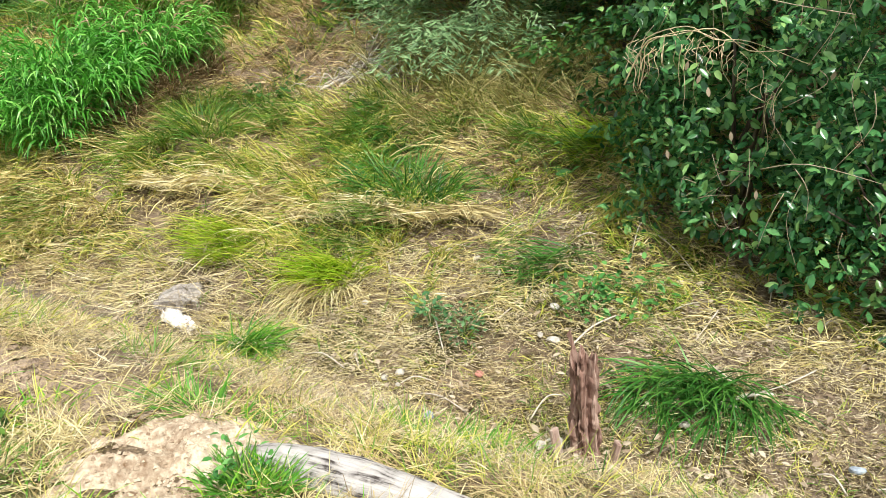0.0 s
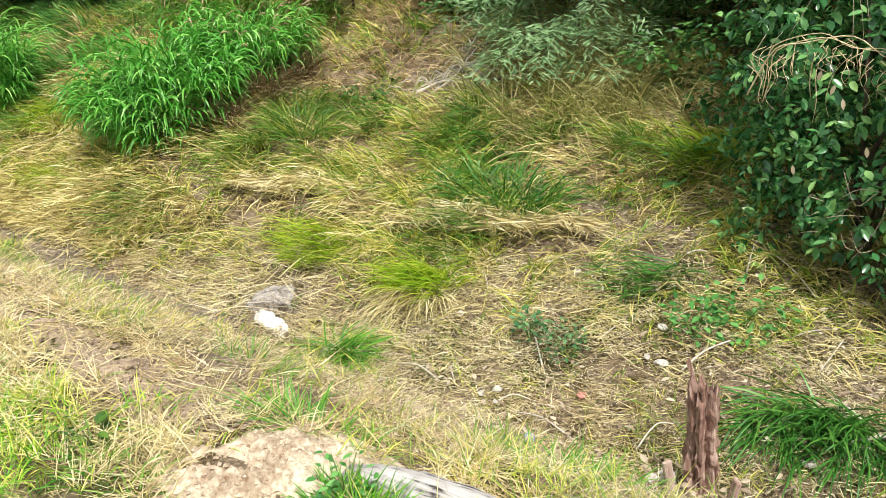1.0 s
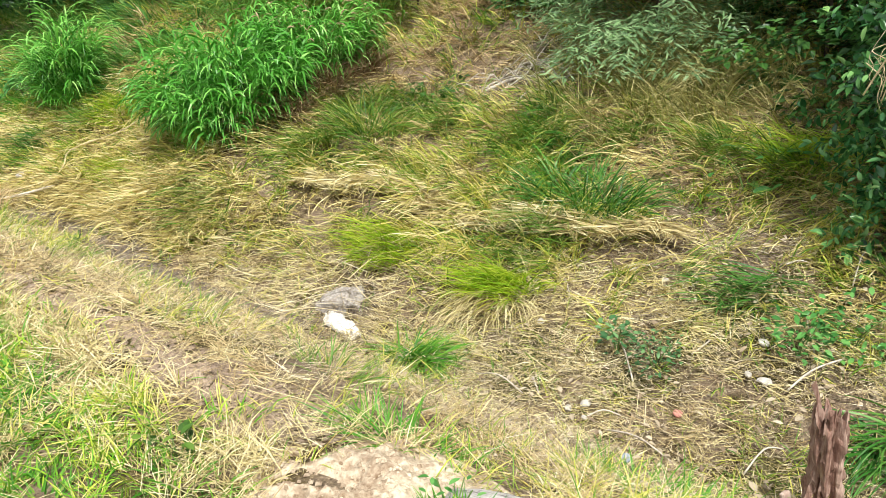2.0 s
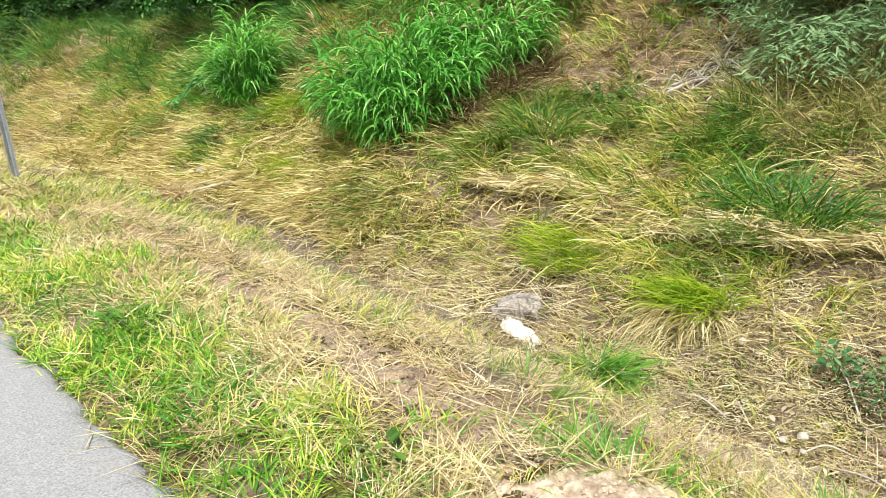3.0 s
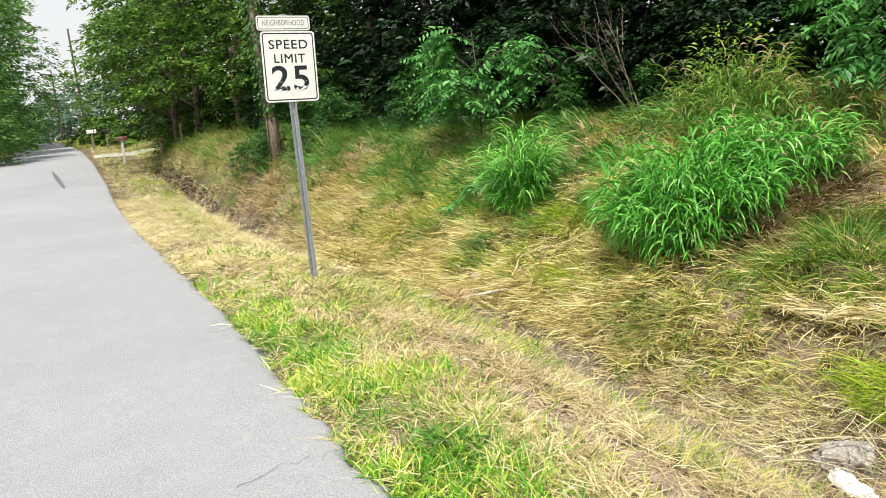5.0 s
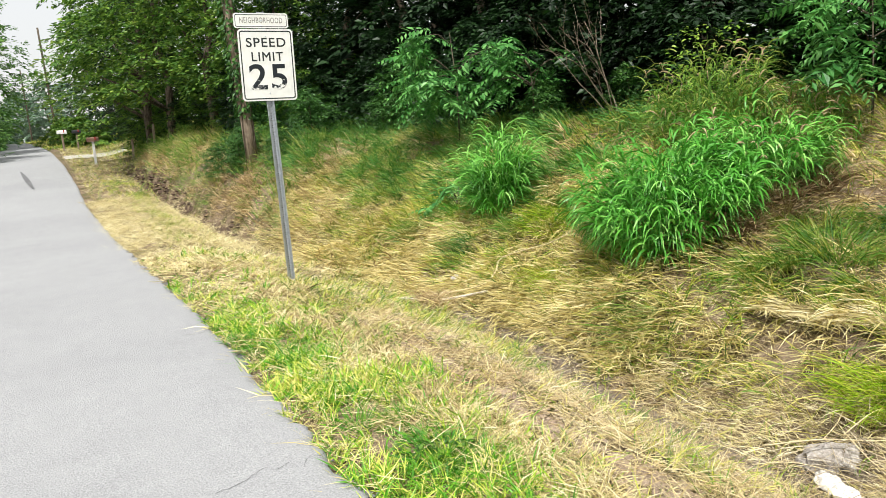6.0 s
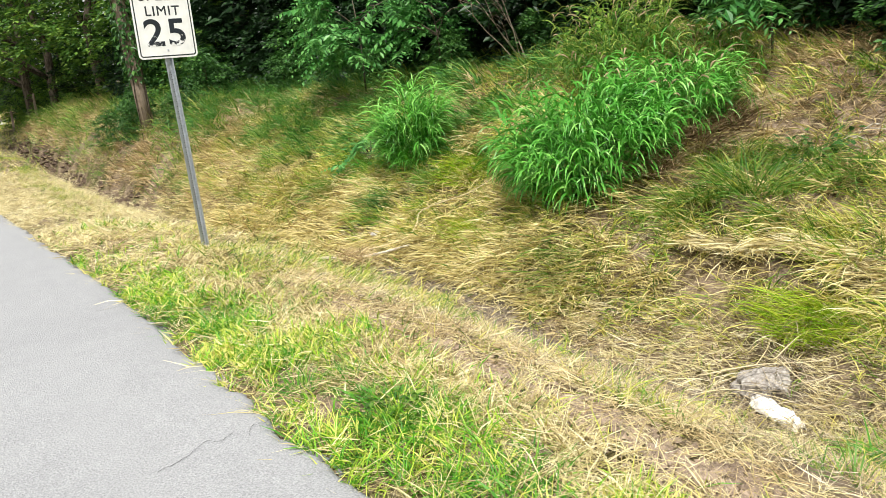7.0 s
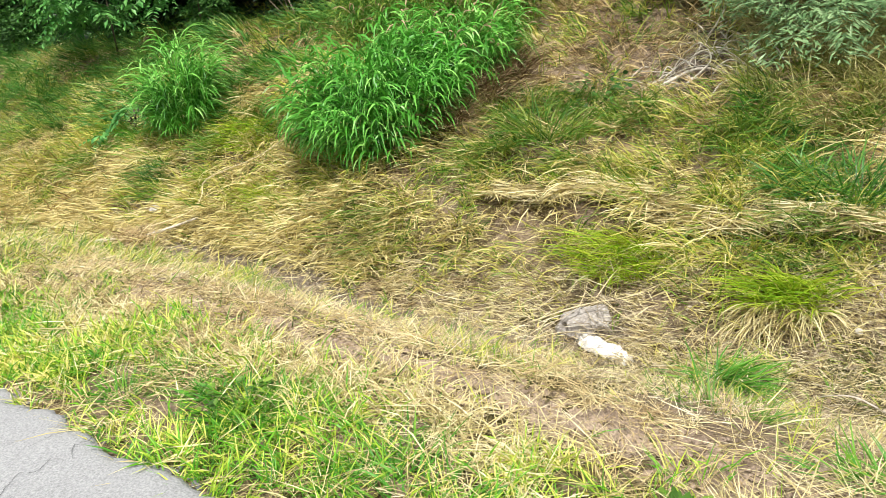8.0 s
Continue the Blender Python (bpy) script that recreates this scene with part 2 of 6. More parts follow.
def worn_ink():
    """Black figures flaking to the white below."""
    m, n, l, out = material("worn_black_figures")
    c = coords(n)
    sep = n.new("ShaderNodeSeparateXYZ")
    l.new(c, sep.inputs[0])
    f = summed(n, l, tex_noise(n, l, c, 22, 5, .7), summed(n, l, sep.outputs[1], -1.3, "MULTIPLY"))
    col = ramp(n, l, f, ((0.62, (.02, .025, .03)), (0.68, (.8, .8, .77))))
    surface(n, l, out, col, 0.5)
    return m


SIGN_WORN = worn_ink()


# ---- lie of the land: u runs along the road, v to its right-hand side ----
ROAD_TURN = radians(5.2)
CU, SU = math.cos(ROAD_TURN), math.sin(ROAD_TURN)


def lattice(a, b, size, seed):
    """Smooth value noise between 0 and 1 over two coordinates."""
    a, b = np.asarray(a, float) / size, np.asarray(b, float) / size
    ia, ib = np.floor(a), np.floor(b)
    fa, fb = a - ia, b - ib
    fa, fb = fa * fa * (3 - 2 * fa), fb * fb * (3 - 2 * fb)

    def h(i, j):
        s = np.sin(i * 127.1 + j * 311.7 + seed * 74.7) * 43758.5453
        return s - np.floor(s)

    return (h(ia, ib) * (1 - fa) + h(ia + 1, ib) * fa) * (1 - fb) + (h(ia, ib + 1) * (1 - fa) + h(ia + 1, ib + 1) * fa) * fb


# cross-sections of verge, ditch and bank at six stations along the road
SECTIONS = (
    (1.5, (0.8, 1.3, 1.9, 2.4, 2.9, 3.3, 3.65, 4.0, 4.7, 5.5, 7.0, 8.5, 10, 14, 40), (-.05, -.03, -.05, -.2, -.5, -.68, -.6, -.5, -.42, -.2, .3, .8, 1.2, 1.7, 2.6)),
    (6.0, (0.8, 1.3, 1.9, 2.4, 2.9, 3.4, 3.8, 4.1, 4.45, 4.8, 5.5, 7.0, 8.5, 10, 40), (-.05, -.03, -.05, -.16, -.45, -.7, -.82, -.72, -.48, -.27, .0, .4, .95, 1.4, 2.8)),
    (10.5, (0.8, 1.4, 2.0, 2.5, 3.0, 3.5, 3.8, 4.1, 4.6, 5.2, 6.0, 7.0, 8.0, 10, 40), (-.05, -.03, -.05, -.2, -.42, -.55, -.55, -.46, -.24, .1, .55, 1.0, 1.25, 1.6, 3.0)),
    (20.0, (0.8, 1.4, 1.9, 2.4, 2.75, 3.0, 3.25, 3.65, 4.2, 5.0, 7.0, 9.0, 12, 40), (-.05, -.04, -.1, -.25, -.42, -.36, .05, .5, .85, 1.1, 1.4, 1.5, 1.7, 3.0)),
    (31.0, (0.8, 1.4, 2.0, 2.5, 2.7, 2.85, 3.05, 3.4, 4.0, 5.0, 7.0, 12, 40), (-.05, -.04, -.08, -.2, -.45, -.4, .2, .75, 1.1, 1.25, 1.4, 1.8, 3.0)),
    (45.0, (0.8, 1.6, 2.4, 3.0, 4.0, 6.0, 10, 40), (-.05, -.04, -.1, -.1, .1, .45, .8, 2.0)),
)


def land(u, v):
    """Height of the ground, without small bumps."""
    u, v = np.broadcast_arrays(np.asarray(u, float), np.asarray(v, float))
    v = v - swing(u)
    hs = [np.interp(v, s[1], s[2]) for s in SECTIONS]
    z = hs[0]
    for (u0, *_), (u1, *_), h in zip(SECTIONS, SECTIONS[1:], hs[1:]):
        k = np.clip((u - u0) / (u1 - u0), 0, 1)
        z = z + (h - z) * k * k * (3 - 2 * k)
    lip = np.clip((v - 4.7) / .13, 0, 1) * np.clip((5.7 - v) / .7, 0, 1) * np.clip((u - 2.6) / .5, 0, 1) * np.clip((6.2 - u) / .5, 0, 1)
    z = z + .12 * lip
    left = np.interp(-v, (4.6, 5.5, 7, 10, 40), (-.05, -.06, -.1, .2, 1.5))
    z = np.where(v < -2, left, z)
    return z + rise(u)


def swing(u):
    """The road bears a little to the left far off."""
    return -.00055 * np.clip(np.asarray(u, float) - 35, 0, 100) ** 2


def rise(u):
    """The road climbs a little far off and then dips."""
    return np.interp(u, (-400, 24, 44, 70, 100, 120, 160, 300, 900), (0, 0, .75, 1.55, 2.3, 2.4, 1.9, -2, -10))


def rough(u, v):
    """Height with tussocks, ruts and lumps."""
    u, v = np.broadcast_arrays(np.asarray(u, float), np.asarray(v, float))
    w = v - swing(u)
    side = np.clip((w - 0.95) / 0.5, 0, 1) + np.clip((-5.0 - w) / 0.5, 0, 1)
    bank = np.clip((v - 4.0) / 0.8, 0, 1)
    z = (lattice(u, v, .9, 1) - .5) * (.05 + .2 * bank) + (.3 - np.abs(lattice(u, v, .4, 2) - .5)) * (.05 + .16 * bank) + (lattice(u, v, .12, 3) - .5) * .025
    z = z + (.28 - np.abs(lattice(u + .4 * v, v, .26, 6) - .5)) * (.03 + .13 * bank)
    calm = np.exp(-((v - 4.85) / .3) ** 2) * np.clip((u - 2.6) / .3, 0, 1) * np.clip((6.5 - u) / .3, 0, 1)
    return land(u, v) + z * side * (1 - .8 * calm)

# ---- building helpers ----
TURN = pose(0, 0, 0, 0, 0, -5.2)
rng = np.random.default_rng(7)


def place(v, u, z=None, rz=0, rx=0, ry=0, lift=0.0):
    """A pose at v to the right of the road's line and u along it, on the ground unless z is given."""
    v = v + float(swing(u))
    z = float(rough(u, v)) + lift if z is None else z
    return TURN @ pose(v, u, z, rx, ry, rz)


def quick_mesh(name, verts, faces, mat, smooth=False):
    """A mesh from arrays: faces is an (n, 3) or (n, 4) array."""
    verts, faces = np.asarray(verts, np.float32).reshape(-1, 3), np.asarray(faces, np.int32)
    me = bpy.data.meshes.new(name)
    k = faces.shape[1]
    me.vertices.add(len(verts))
    me.vertices.foreach_set("co", verts.ravel())
    me.loops.add(faces.size)
    me.loops.foreach_set("vertex_index", faces.ravel())
    me.polygons.add(len(faces))
    me.polygons.foreach_set("loop_start", np.arange(0, faces.size, k, dtype=np.int32))
    me.polygons.foreach_set("use_smooth", np.full(len(faces), smooth))
    me.update(calc_edges=True)
    me.materials.append(mat)
    return me


def sub(name, me, parent=None, label="", m=None):
    """Links a mesh as one object, under parent if given."""
    ob = new(name, me)
    if parent is not None:
        ob.parent = parent
    if m is not None:
        ob.matrix_basis = m
    return tagged(ob, label)


def part(name, bm, mat, parent=None, label="", smooth=False, m=None):
    me = bpy.data.meshes.new(name)
    bm.to_mesh(me)
    bm.free()
    me.materials.append(mat)
    if smooth:
        me.polygons.foreach_set("use_smooth", np.full(len(me.polygons), True))
    return sub(name, me, parent, label, m)


def thing(name, m, label, category, group="", kind=""):
    ob = new(name)
    ob.matrix_basis = m
    return tagged(ob, label, category, group, kind)


def blade_arrays(pos, length, width, azim, tilt, bend, segs, twist=None, roll=.55):
    """Grass blades as strips: tilt from upright at the foot, bend more on the way to the tip (radians), rolled about their length."""
    n = len(pos)
    turn, wind = rng.normal(0, roll, n), rng.normal(0, roll, n)
    side = azim + math.pi / 2 if twist is None else azim + math.pi / 2 + twist
    sx, sy = np.cos(side), np.sin(side)
    verts = np.zeros((n, segs + 1, 2, 3))
    p = np.array(pos, float)
    for k in range(segs + 1):
        f = k / segs
        w = width * (0.55 + 0.45 * min(1, 3 * f)) * (1 - f ** 2.2) * 0.5 + 0.0002
        a = tilt + bend * (f + 0.5 / segs)
        cr, sr = np.cos(turn + wind * f), np.sin(turn + wind * f)
        off = np.stack([sx * cr - np.cos(azim) * np.cos(a) * sr, sy * cr - np.sin(azim) * np.cos(a) * sr, np.sin(a) * sr], -1) * (w[:, None] if np.ndim(w) else w)
        verts[:, k, 0], verts[:, k, 1] = p - off, p + off
        step = length / segs
        p = p + np.stack([np.cos(azim) * np.sin(a) * step, np.sin(azim) * np.sin(a) * step, np.cos(a) * step], -1)
    base = np.arange(n)[:, None, None] * (2 * (segs + 1)) + 2 * np.arange(segs)[None, :, None]
    faces = base + np.array([0, 1, 3, 2])
    return verts.reshape(-1, 3), faces.reshape(-1, 4)


def leaf_arrays(pos, along, face, length, width, fine=False):
    """Leaves: kites folded on the rib, or finer ovals. along and face are unit vectors."""
    n = len(pos)
    side = np.cross(along, face)
    side /= np.linalg.norm(side, axis=1, keepdims=True) + 1e-9
    up = np.cross(side, along)
    L, W = length[:, None], width[:, None]
    if not fine:
        rows = [pos, pos + along * L * .45 + side * W * .5 + up * W * .18, pos + along * L, pos + along * L * .45 - side * W * .5 + up * W * .18]
        v = np.stack(rows, 1)
        base = np.arange(n)[:, None, None] * 4
        faces = base + np.array([[0, 1, 2], [0, 2, 3]])
        return v.reshape(-1, 3), faces.reshape(-1, 3)
    drop = -up * L
    rows = [pos]
    for f, w in ((.3, .42), (.65, .45)):
        mid = pos + along * L * f + drop * .12 * f * f
        rows += [mid + side * W * w + up * W * .14, mid, mid - side * W * w + up * W * .14]
    rows.append(pos + along * L + drop * .12)
    v = np.stack(rows, 1)
    base = np.arange(n)[:, None, None] * 8
    f = np.array([[0, 1, 2], [0, 2, 3], [1, 4, 5], [1, 5, 2], [2, 5, 6], [2, 6, 3], [4, 7, 5], [5, 7, 6]])
    return v.reshape(-1, 3), (base + f).reshape(-1, 3)


def unit(a):
    return a / (np.linalg.norm(a, axis=-1, keepdims=True) + 1e-9)


def tube(points, radii, sides=8, lumpy=0.0, seed=0):
    """A bmesh tube along points, closed at both ends."""
    bm = bmesh.new()
    rnd = random.Random(seed)
    pts = [Vector(p) for p in points]
    rings = []
    ref = Vector((0.3, 0.2, 1))
    for i, (p, r) in enumerate(zip(pts, radii)):
        d = (pts[min(i + 1, len(pts) - 1)] - pts[max(i - 1, 0)]).normalized()
        a = d.cross(ref if abs(d.dot(ref.normalized())) < 0.95 else Vector((1, 0, 0))).normalized()
        b = d.cross(a)
        rings.append([bm.verts.new(p + (a * math.cos(2 * math.pi * k / sides) + b * math.sin(2 * math.pi * k / sides)) * r * (1 + rnd.uniform(-lumpy, lumpy))) for k in range(sides)])
    for ra, rb in zip(rings, rings[1:]):
        for k in range(sides):
            bm.faces.new((ra[k], ra[(k + 1) % sides], rb[(k + 1) % sides], rb[k]))
    bm.faces.new(rings[0][::-1])
    bm.faces.new(rings[-1])
    return bm


def slab(bm, sx, sy, sz, at=(0, 0, 0), bevel=0.0):
    r = bmesh.ops.create_cube(bm, size=1)
    for vert in r["verts"]:
        vert.co = Vector((vert.co.x * sx + at[0], vert.co.y * sy + at[1], vert.co.z * sz + at[2]))
    if bevel:
        edges = list({e for vert in r["verts"] for e in vert.link_edges})
        bmesh.ops.bevel(bm, geom=edges, offset=bevel, segments=2, affect="EDGES", profile=0.5)
    return bm

# ---- ground and road ----
def stretched(lo, fine_lo, fine_hi, hi, step, growth=1.25):
    a = list(np.arange(fine_lo, fine_hi, step))
    s, x = step, fine_hi
    while x < hi:
        a.append(x)
        s *= growth
        x += s
    a.append(hi)
    s, x = step * growth, fine_lo - step
    while x > lo:
        a.insert(0, x)
        s *= growth
        x -= s
    a.insert(0, lo)
    return np.array(a)


def sheet(name, vs, us, height, mat):
    V, U = np.meshgrid(vs, us)
    verts = np.stack([V, U, height(U, V)], -1).reshape(-1, 3)
    w = len(vs)
    i = (np.arange(len(us) - 1)[:, None] * w + np.arange(w - 1)[None, :]).ravel()
    me = quick_mesh(name, verts, np.stack([i, i + 1, i + w + 1, i + w], -1), mat, True)
    return sub(name, me, m=TURN)


ground = sheet("ground", stretched(-900, 0.8, 7.5, 900, 0.07), stretched(-300, -1.2, 13, 900, 0.08), rough, GROUND)
tagged(ground, "straw-littered earth verge, ditch and grassy bank", "ground", kind="structure")


def road_edge(u):
    u = np.asarray(u, float)
    bite = np.interp(u, (10, 12, 14, 16, 18, 20, 23, 26, 30), (0, .05, .1, .15, .19, .22, .25, .27, .27))
    return .84 + swing(u) - bite + (lattice(u, 0 * u, .6, 11) - .5) * .02 + (lattice(u, 0 * u, .13, 12) - .5) * .035 + (lattice(u, 0 * u, .06, 15) - .5) * .03 + (lattice(u, 0 * u, 3.1, 13) - .5) * .04


def build_road():
    us = stretched(-60, -1.5, 16, 420, 0.05, 1.12)
    e, r = road_edge(us), rise(us)
    crumble = (lattice(us, 0 * us, .1, 14)) * .03
    b = swing(us)
    cols = [(b - 4.85, r - .12), (b - 4.8, r), (b - 3, r + .03), (b - 2, r + .04), (b - 1, r + .03), (b, r + .012), (e - .25, r + .004), (e - .09, r), (e - .03, r - crumble * .5), (e, r - .012 - crumble), (e + .02, r - .13)]
    verts = np.stack([np.stack([v, us, z], -1) for v, z in cols], 1).reshape(-1, 3)
    w = len(cols)
    i = (np.arange(len(us) - 1)[:, None] * w + np.arange(w - 1)[None, :]).ravel()
    me = quick_mesh("road", verts, np.stack([i, i + 1, i + w + 1, i + w], -1), ASPHALT, True)
    return tagged(sub("road", me, m=TURN), "worn light grey asphalt road with a crumbling edge", "road", kind="structure")


road = build_road()

# ---- grass cover ----
def scatter(n, u0, u1, v0, v1, density):
    """Feet of n tries of blades over a rectangle, kept by a density between 0 and 1."""
    u, v = rng.uniform(u0, u1, n), rng.uniform(v0, v1, n)
    keep = rng.random(n) < density(u, v)
    return u[keep], v[keep]


def bare(u, v):
    """1 where the soil lies open: the wheel rut, the ditch bottom, the slide of earth on the bank."""
    rut = np.exp(-((v - 2.0 - .05 * np.sin(u * 1.3)) / .2) ** 2) * np.clip((u - 2.6) / .6, 0, 1) * np.interp(u, (6, 8, 10.4), (.85, .5, 0))
    ditch = np.exp(-((v - 3.62 - .1 * np.sin(u * .9)) / .19) ** 2) * np.clip((u - 4.4) / .8, 0, 1) * np.clip((10.4 - u) / .8, 0, 1) * 1.15
    hollow = np.exp(-((v - 3.95) / .2) ** 2 - ((u - 5.05) / .25) ** 2)
    scar = np.exp(-((v - 7.2) / .65) ** 2 - ((u - 5.6) / .5) ** 2) * 1.4
    foot = np.exp(-((v - 3.1) / .22) ** 2 - ((u - 1.42) / .2) ** 2)
    soil = np.clip((rut + ditch + scar + hollow + foot) * (.6 + .8 * lattice(u, v, .3, 21)), 0, 1)
    heap = np.hypot((v - 1.66) / .38, (u - 2.44) / .5) < .78
    log = (np.abs(v - 1.9) < .09) & (u > .9) & (u < 2.25)
    return np.where(heap | log, 1.35, soil)


def cover(name, label, mat, n, area, density, length, width, tilt, bend, lean=None, spread=math.pi, segs=3, lift=0.0, twist=0.6, tuft=1, comb=0.5, pack=.022):
    """A joined sheet of blades, which may stand in tufts of several that lean the same way; blades further off are broader."""
    u, v = scatter(n // tuft, *area, density)
    az = rng.uniform(-math.pi, math.pi, len(u)) if lean is None else (lean(u, v) if callable(lean) else lean) + rng.normal(0, spread, len(u))
    size = rng.uniform(.65, 1.25, len(u)) * np.where(v > 2.7, np.interp(u, (1.5, 4.2), (.6, 1)), 1)
    if tuft > 1:
        u, v, az, size = (np.repeat(a, tuft) for a in (u, v, az, size))
        u, v, az = u + rng.normal(0, pack, len(u)), v + rng.normal(0, pack, len(u)), az + rng.normal(0, comb, len(u))
    k = len(u)
    z = rough(u, v) + rng.uniform(0, 1, k) ** 2 * lift
    wide = np.where(u < 14, np.interp(np.hypot(u - 1, v), (1.5, 3.2, 4.8, 13), (.6, .72, 1, 1.85)), 1)
    verts, faces = blade_arrays(np.stack([v, u, z], -1), rng.uniform(*length, k) * size, rng.uniform(*width, k) * wide, az,
                                rng.uniform(*tilt, k), rng.uniform(*bend, k), segs, rng.normal(0, twist, k))
    ob = sub(name, quick_mesh(name, verts, faces, mat), m=TURN)
    return tagged(ob, label, "grass", kind="stuff")


def on_bank(u, v):
    foot = np.interp(u, (2, 6, 10.5, 20, 45), (4.0, 4.15, 4.0, 2.8, 2.6))
    return np.clip((v - foot) / .5, 0, 1)


def roadside(u, v):
    return np.clip((2.0 - v) / .4, 0, 1)


def green_patch(u, v):
    return np.clip((lattice(u, v, 1.1, 31) * .6 + lattice(u, v, .4, 32) * .4 - .5) * 6, 0, 1)


def past_edge(u, v):
    return (v > road_edge(u) - .02) * 1.0


def tuft_noise(u, v, seed):
    return np.clip((lattice(u, v, .3, seed) * .6 + lattice(u, v, .13, seed + 1) * .4 - .36) * 3.6, .03, 1)


def downhill(u, v):
    """The way the laid-over grass of the bank is combed: down towards the road, swirling."""
    return math.pi + (lattice(u, v, .9, 51) - .5) * 3.4 + (lattice(u, v, .35, 52) - .5) * 1.6


def track(u, v):
    """The mown, driven-over strip between the turf and the ditch, where the straw is brown."""
    mid = np.interp(u, (2, 4, 7, 10, 14), (2.0, 2.0, 2.25, 2.45, 2.2))
    return np.exp(-((v - mid) / .38) ** 2)


cover("straw_litter", "flattened pale dry straw left by mowing", STRAW, 280000, (-1, 13, .8, 5.0),
      lambda u, v: past_edge(u, v) * np.clip(1 - .9 * bare(u, v), 0, 1) * tuft_noise(u, v, 41) * (1 - .62 * roadside(u, v)) * (1 - .45 * track(u, v)) * np.interp(u, (-1, 1.5, 3.5, 9, 13), (.45, .55, .75, 1, .8)) * np.interp(v, (2.1, 2.4, 3.4, 3.9, 5), (.9, .28, .28, .7, .35)),
      (.05, .24), (.005, .0095), (1.2, 1.66), (-.15, .15), 1.6, 1.1, 1, .07, .6, 4)
cover("curled_straw", "loose curled straw over the verge", STRAW, 50000, (-1, 13, .8, 4.6),
      lambda u, v: past_edge(u, v) * np.clip(1 - .8 * bare(u, v), 0, 1) * tuft_noise(u, v, 47) * (1 - .25 * roadside(u, v)) * np.interp(v, (2.1, 2.4, 3.4, 3.9), (.9, .2, .3, 1)), (.08, .26), (.005, .009), (1.05, 1.6), (-.1, .6), None, 1.0, 2, .06, .6, 4)
cover("track_straw", "brown flattened straw on the driven-over strip", BROWN_STRAW, 130000, (.6, 13, 1.3, 4.2),
      lambda u, v: np.clip(track(u, v) + .42, 0, 1) * np.clip(1 - .76 * bare(u, v), 0, 1) * tuft_noise(u, v, 67), (.05, .22), (.005, .0095), (1.25, 1.66), (-.12, .12), 1.6, 1.0, 1, .06, .6, 4)
cover("grey_litter", "grey-brown broken stalks and chaff on the ground", CHAFF, 110000, (-1, 12, 2.2, 5.4),
      lambda u, v: np.clip(1 - .75 * bare(u, v), 0, 1) * tuft_noise(u, v, 61) * np.interp(u, (0, 4, 12), (1, .7, .4)) * np.where(u > 4, np.interp(v, (4.0, 4.5), (1, .25)), 1), (.03, .16), (.005, .011), (1.1, 1.66), (-.2, .2), None, 1, 1, .07)
cover("chip_litter", "short broken straw and leaf chips thick on the ground", CHAFF, 90000, (-.8, 4.6, 2.6, 5.6),
      lambda u, v: np.clip(1 - .8 * bare(u, v), 0, 1) * (.35 + .65 * tuft_noise(u, v, 69)) * np.interp(u, (2.8, 4.6), (1, .3)), (.02, .1), (.006, .013), (1.25, 1.7), (-.2, .2), None, 1, 1, .05)
cover("pale_chip_litter", "short pale broken straw thick on the ground", STRAW, 60000, (-.8, 4.6, 2.6, 5.6),
      lambda u, v: np.clip(1 - .8 * bare(u, v), 0, 1) * tuft_noise(u, v, 83) * np.interp(u, (2.8, 4.6), (1, .3)), (.03, .13), (.006, .011), (1.2, 1.66), (-.2, .3), None, 1, 1, .07)
cover("brown_litter", "brown broken straw on the upper bank", BROWN_STRAW, 50000, (-1, 13, 4.8, 9.2),
      lambda u, v: np.clip((v - 5.0) / 1.2, .15, 1) * np.clip(1 - .8 * bare(u, v), 0, 1) * tuft_noise(u, v, 65), (.08, .26), (.006, .011), (1.1, 1.65), (-.2, .3), None, 1, 1, .08, .6, 3)
cover("roadside_turf", "short yellow-green turf along the road edge", TURF, 150000, (-1, 14, .8, 2.2),
      lambda u, v: past_edge(u, v) * roadside(u, v) * np.clip(1 - .8 * bare(u, v), 0, 1) * np.clip(tuft_noise(u, v, 63) * (.5 + green_patch(u + 3, v)), 0, 1) * np.interp(u, (7.6, 10.5, 13), (1, .25, .12)), (.05, .17), (.0065, .0115), (.2, 1.2), (.2, 1.2), None, 1, 2, 0, .6, 6)
cover("ditch_bank_straw", "bright golden straw laid over the ditch bank", THATCH, 60000, (7.2, 17, 2.7, 4.9),
      lambda u, v: np.clip(1 - bare(u, v), 0, 1) * np.clip((v - np.interp(u, (7, 10, 14), (3.7, 3.3, 2.9))) / .4, 0, 1) * np.clip((5.0 - v) / .5, 0, 1) * tuft_noise(u, v, 87), (.12, .36), (.006, .011), (1.0, 1.6), (-.1, .7), downhill, .9, 2, .1, .6, 6, .5, .04)
cover("golden_turf", "golden dry grass standing among the turf", STRAW, 40000, (1.2, 10, 1.2, 2.0),
      lambda u, v: np.clip(1 - bare(u, v), 0, 1) * np.exp(-((v - 1.68) / .22) ** 2) * np.clip(lattice(u, v, .5, 85) * 2.2 - .6, 0, 1), (.06, .2), (.005, .0095), (.4, 1.45), (.2, 1.2), None, 1, 2, .02, .6, 7, .8, .03)
cover("bank_straw", "long tawny dry grass laid over on the bank", THATCH, 78000, (-.5, 18, 3.2, 6.8),
      lambda u, v: on_bank(u, v) * np.clip(1 - bare(u, v), 0, 1) * tuft_noise(u, v, 43), (.1, .34), (.005, .0105), (.95, 1.65), (-.2, .8), downhill, 1.1, 2, .1, .6, 6, .5, .04)
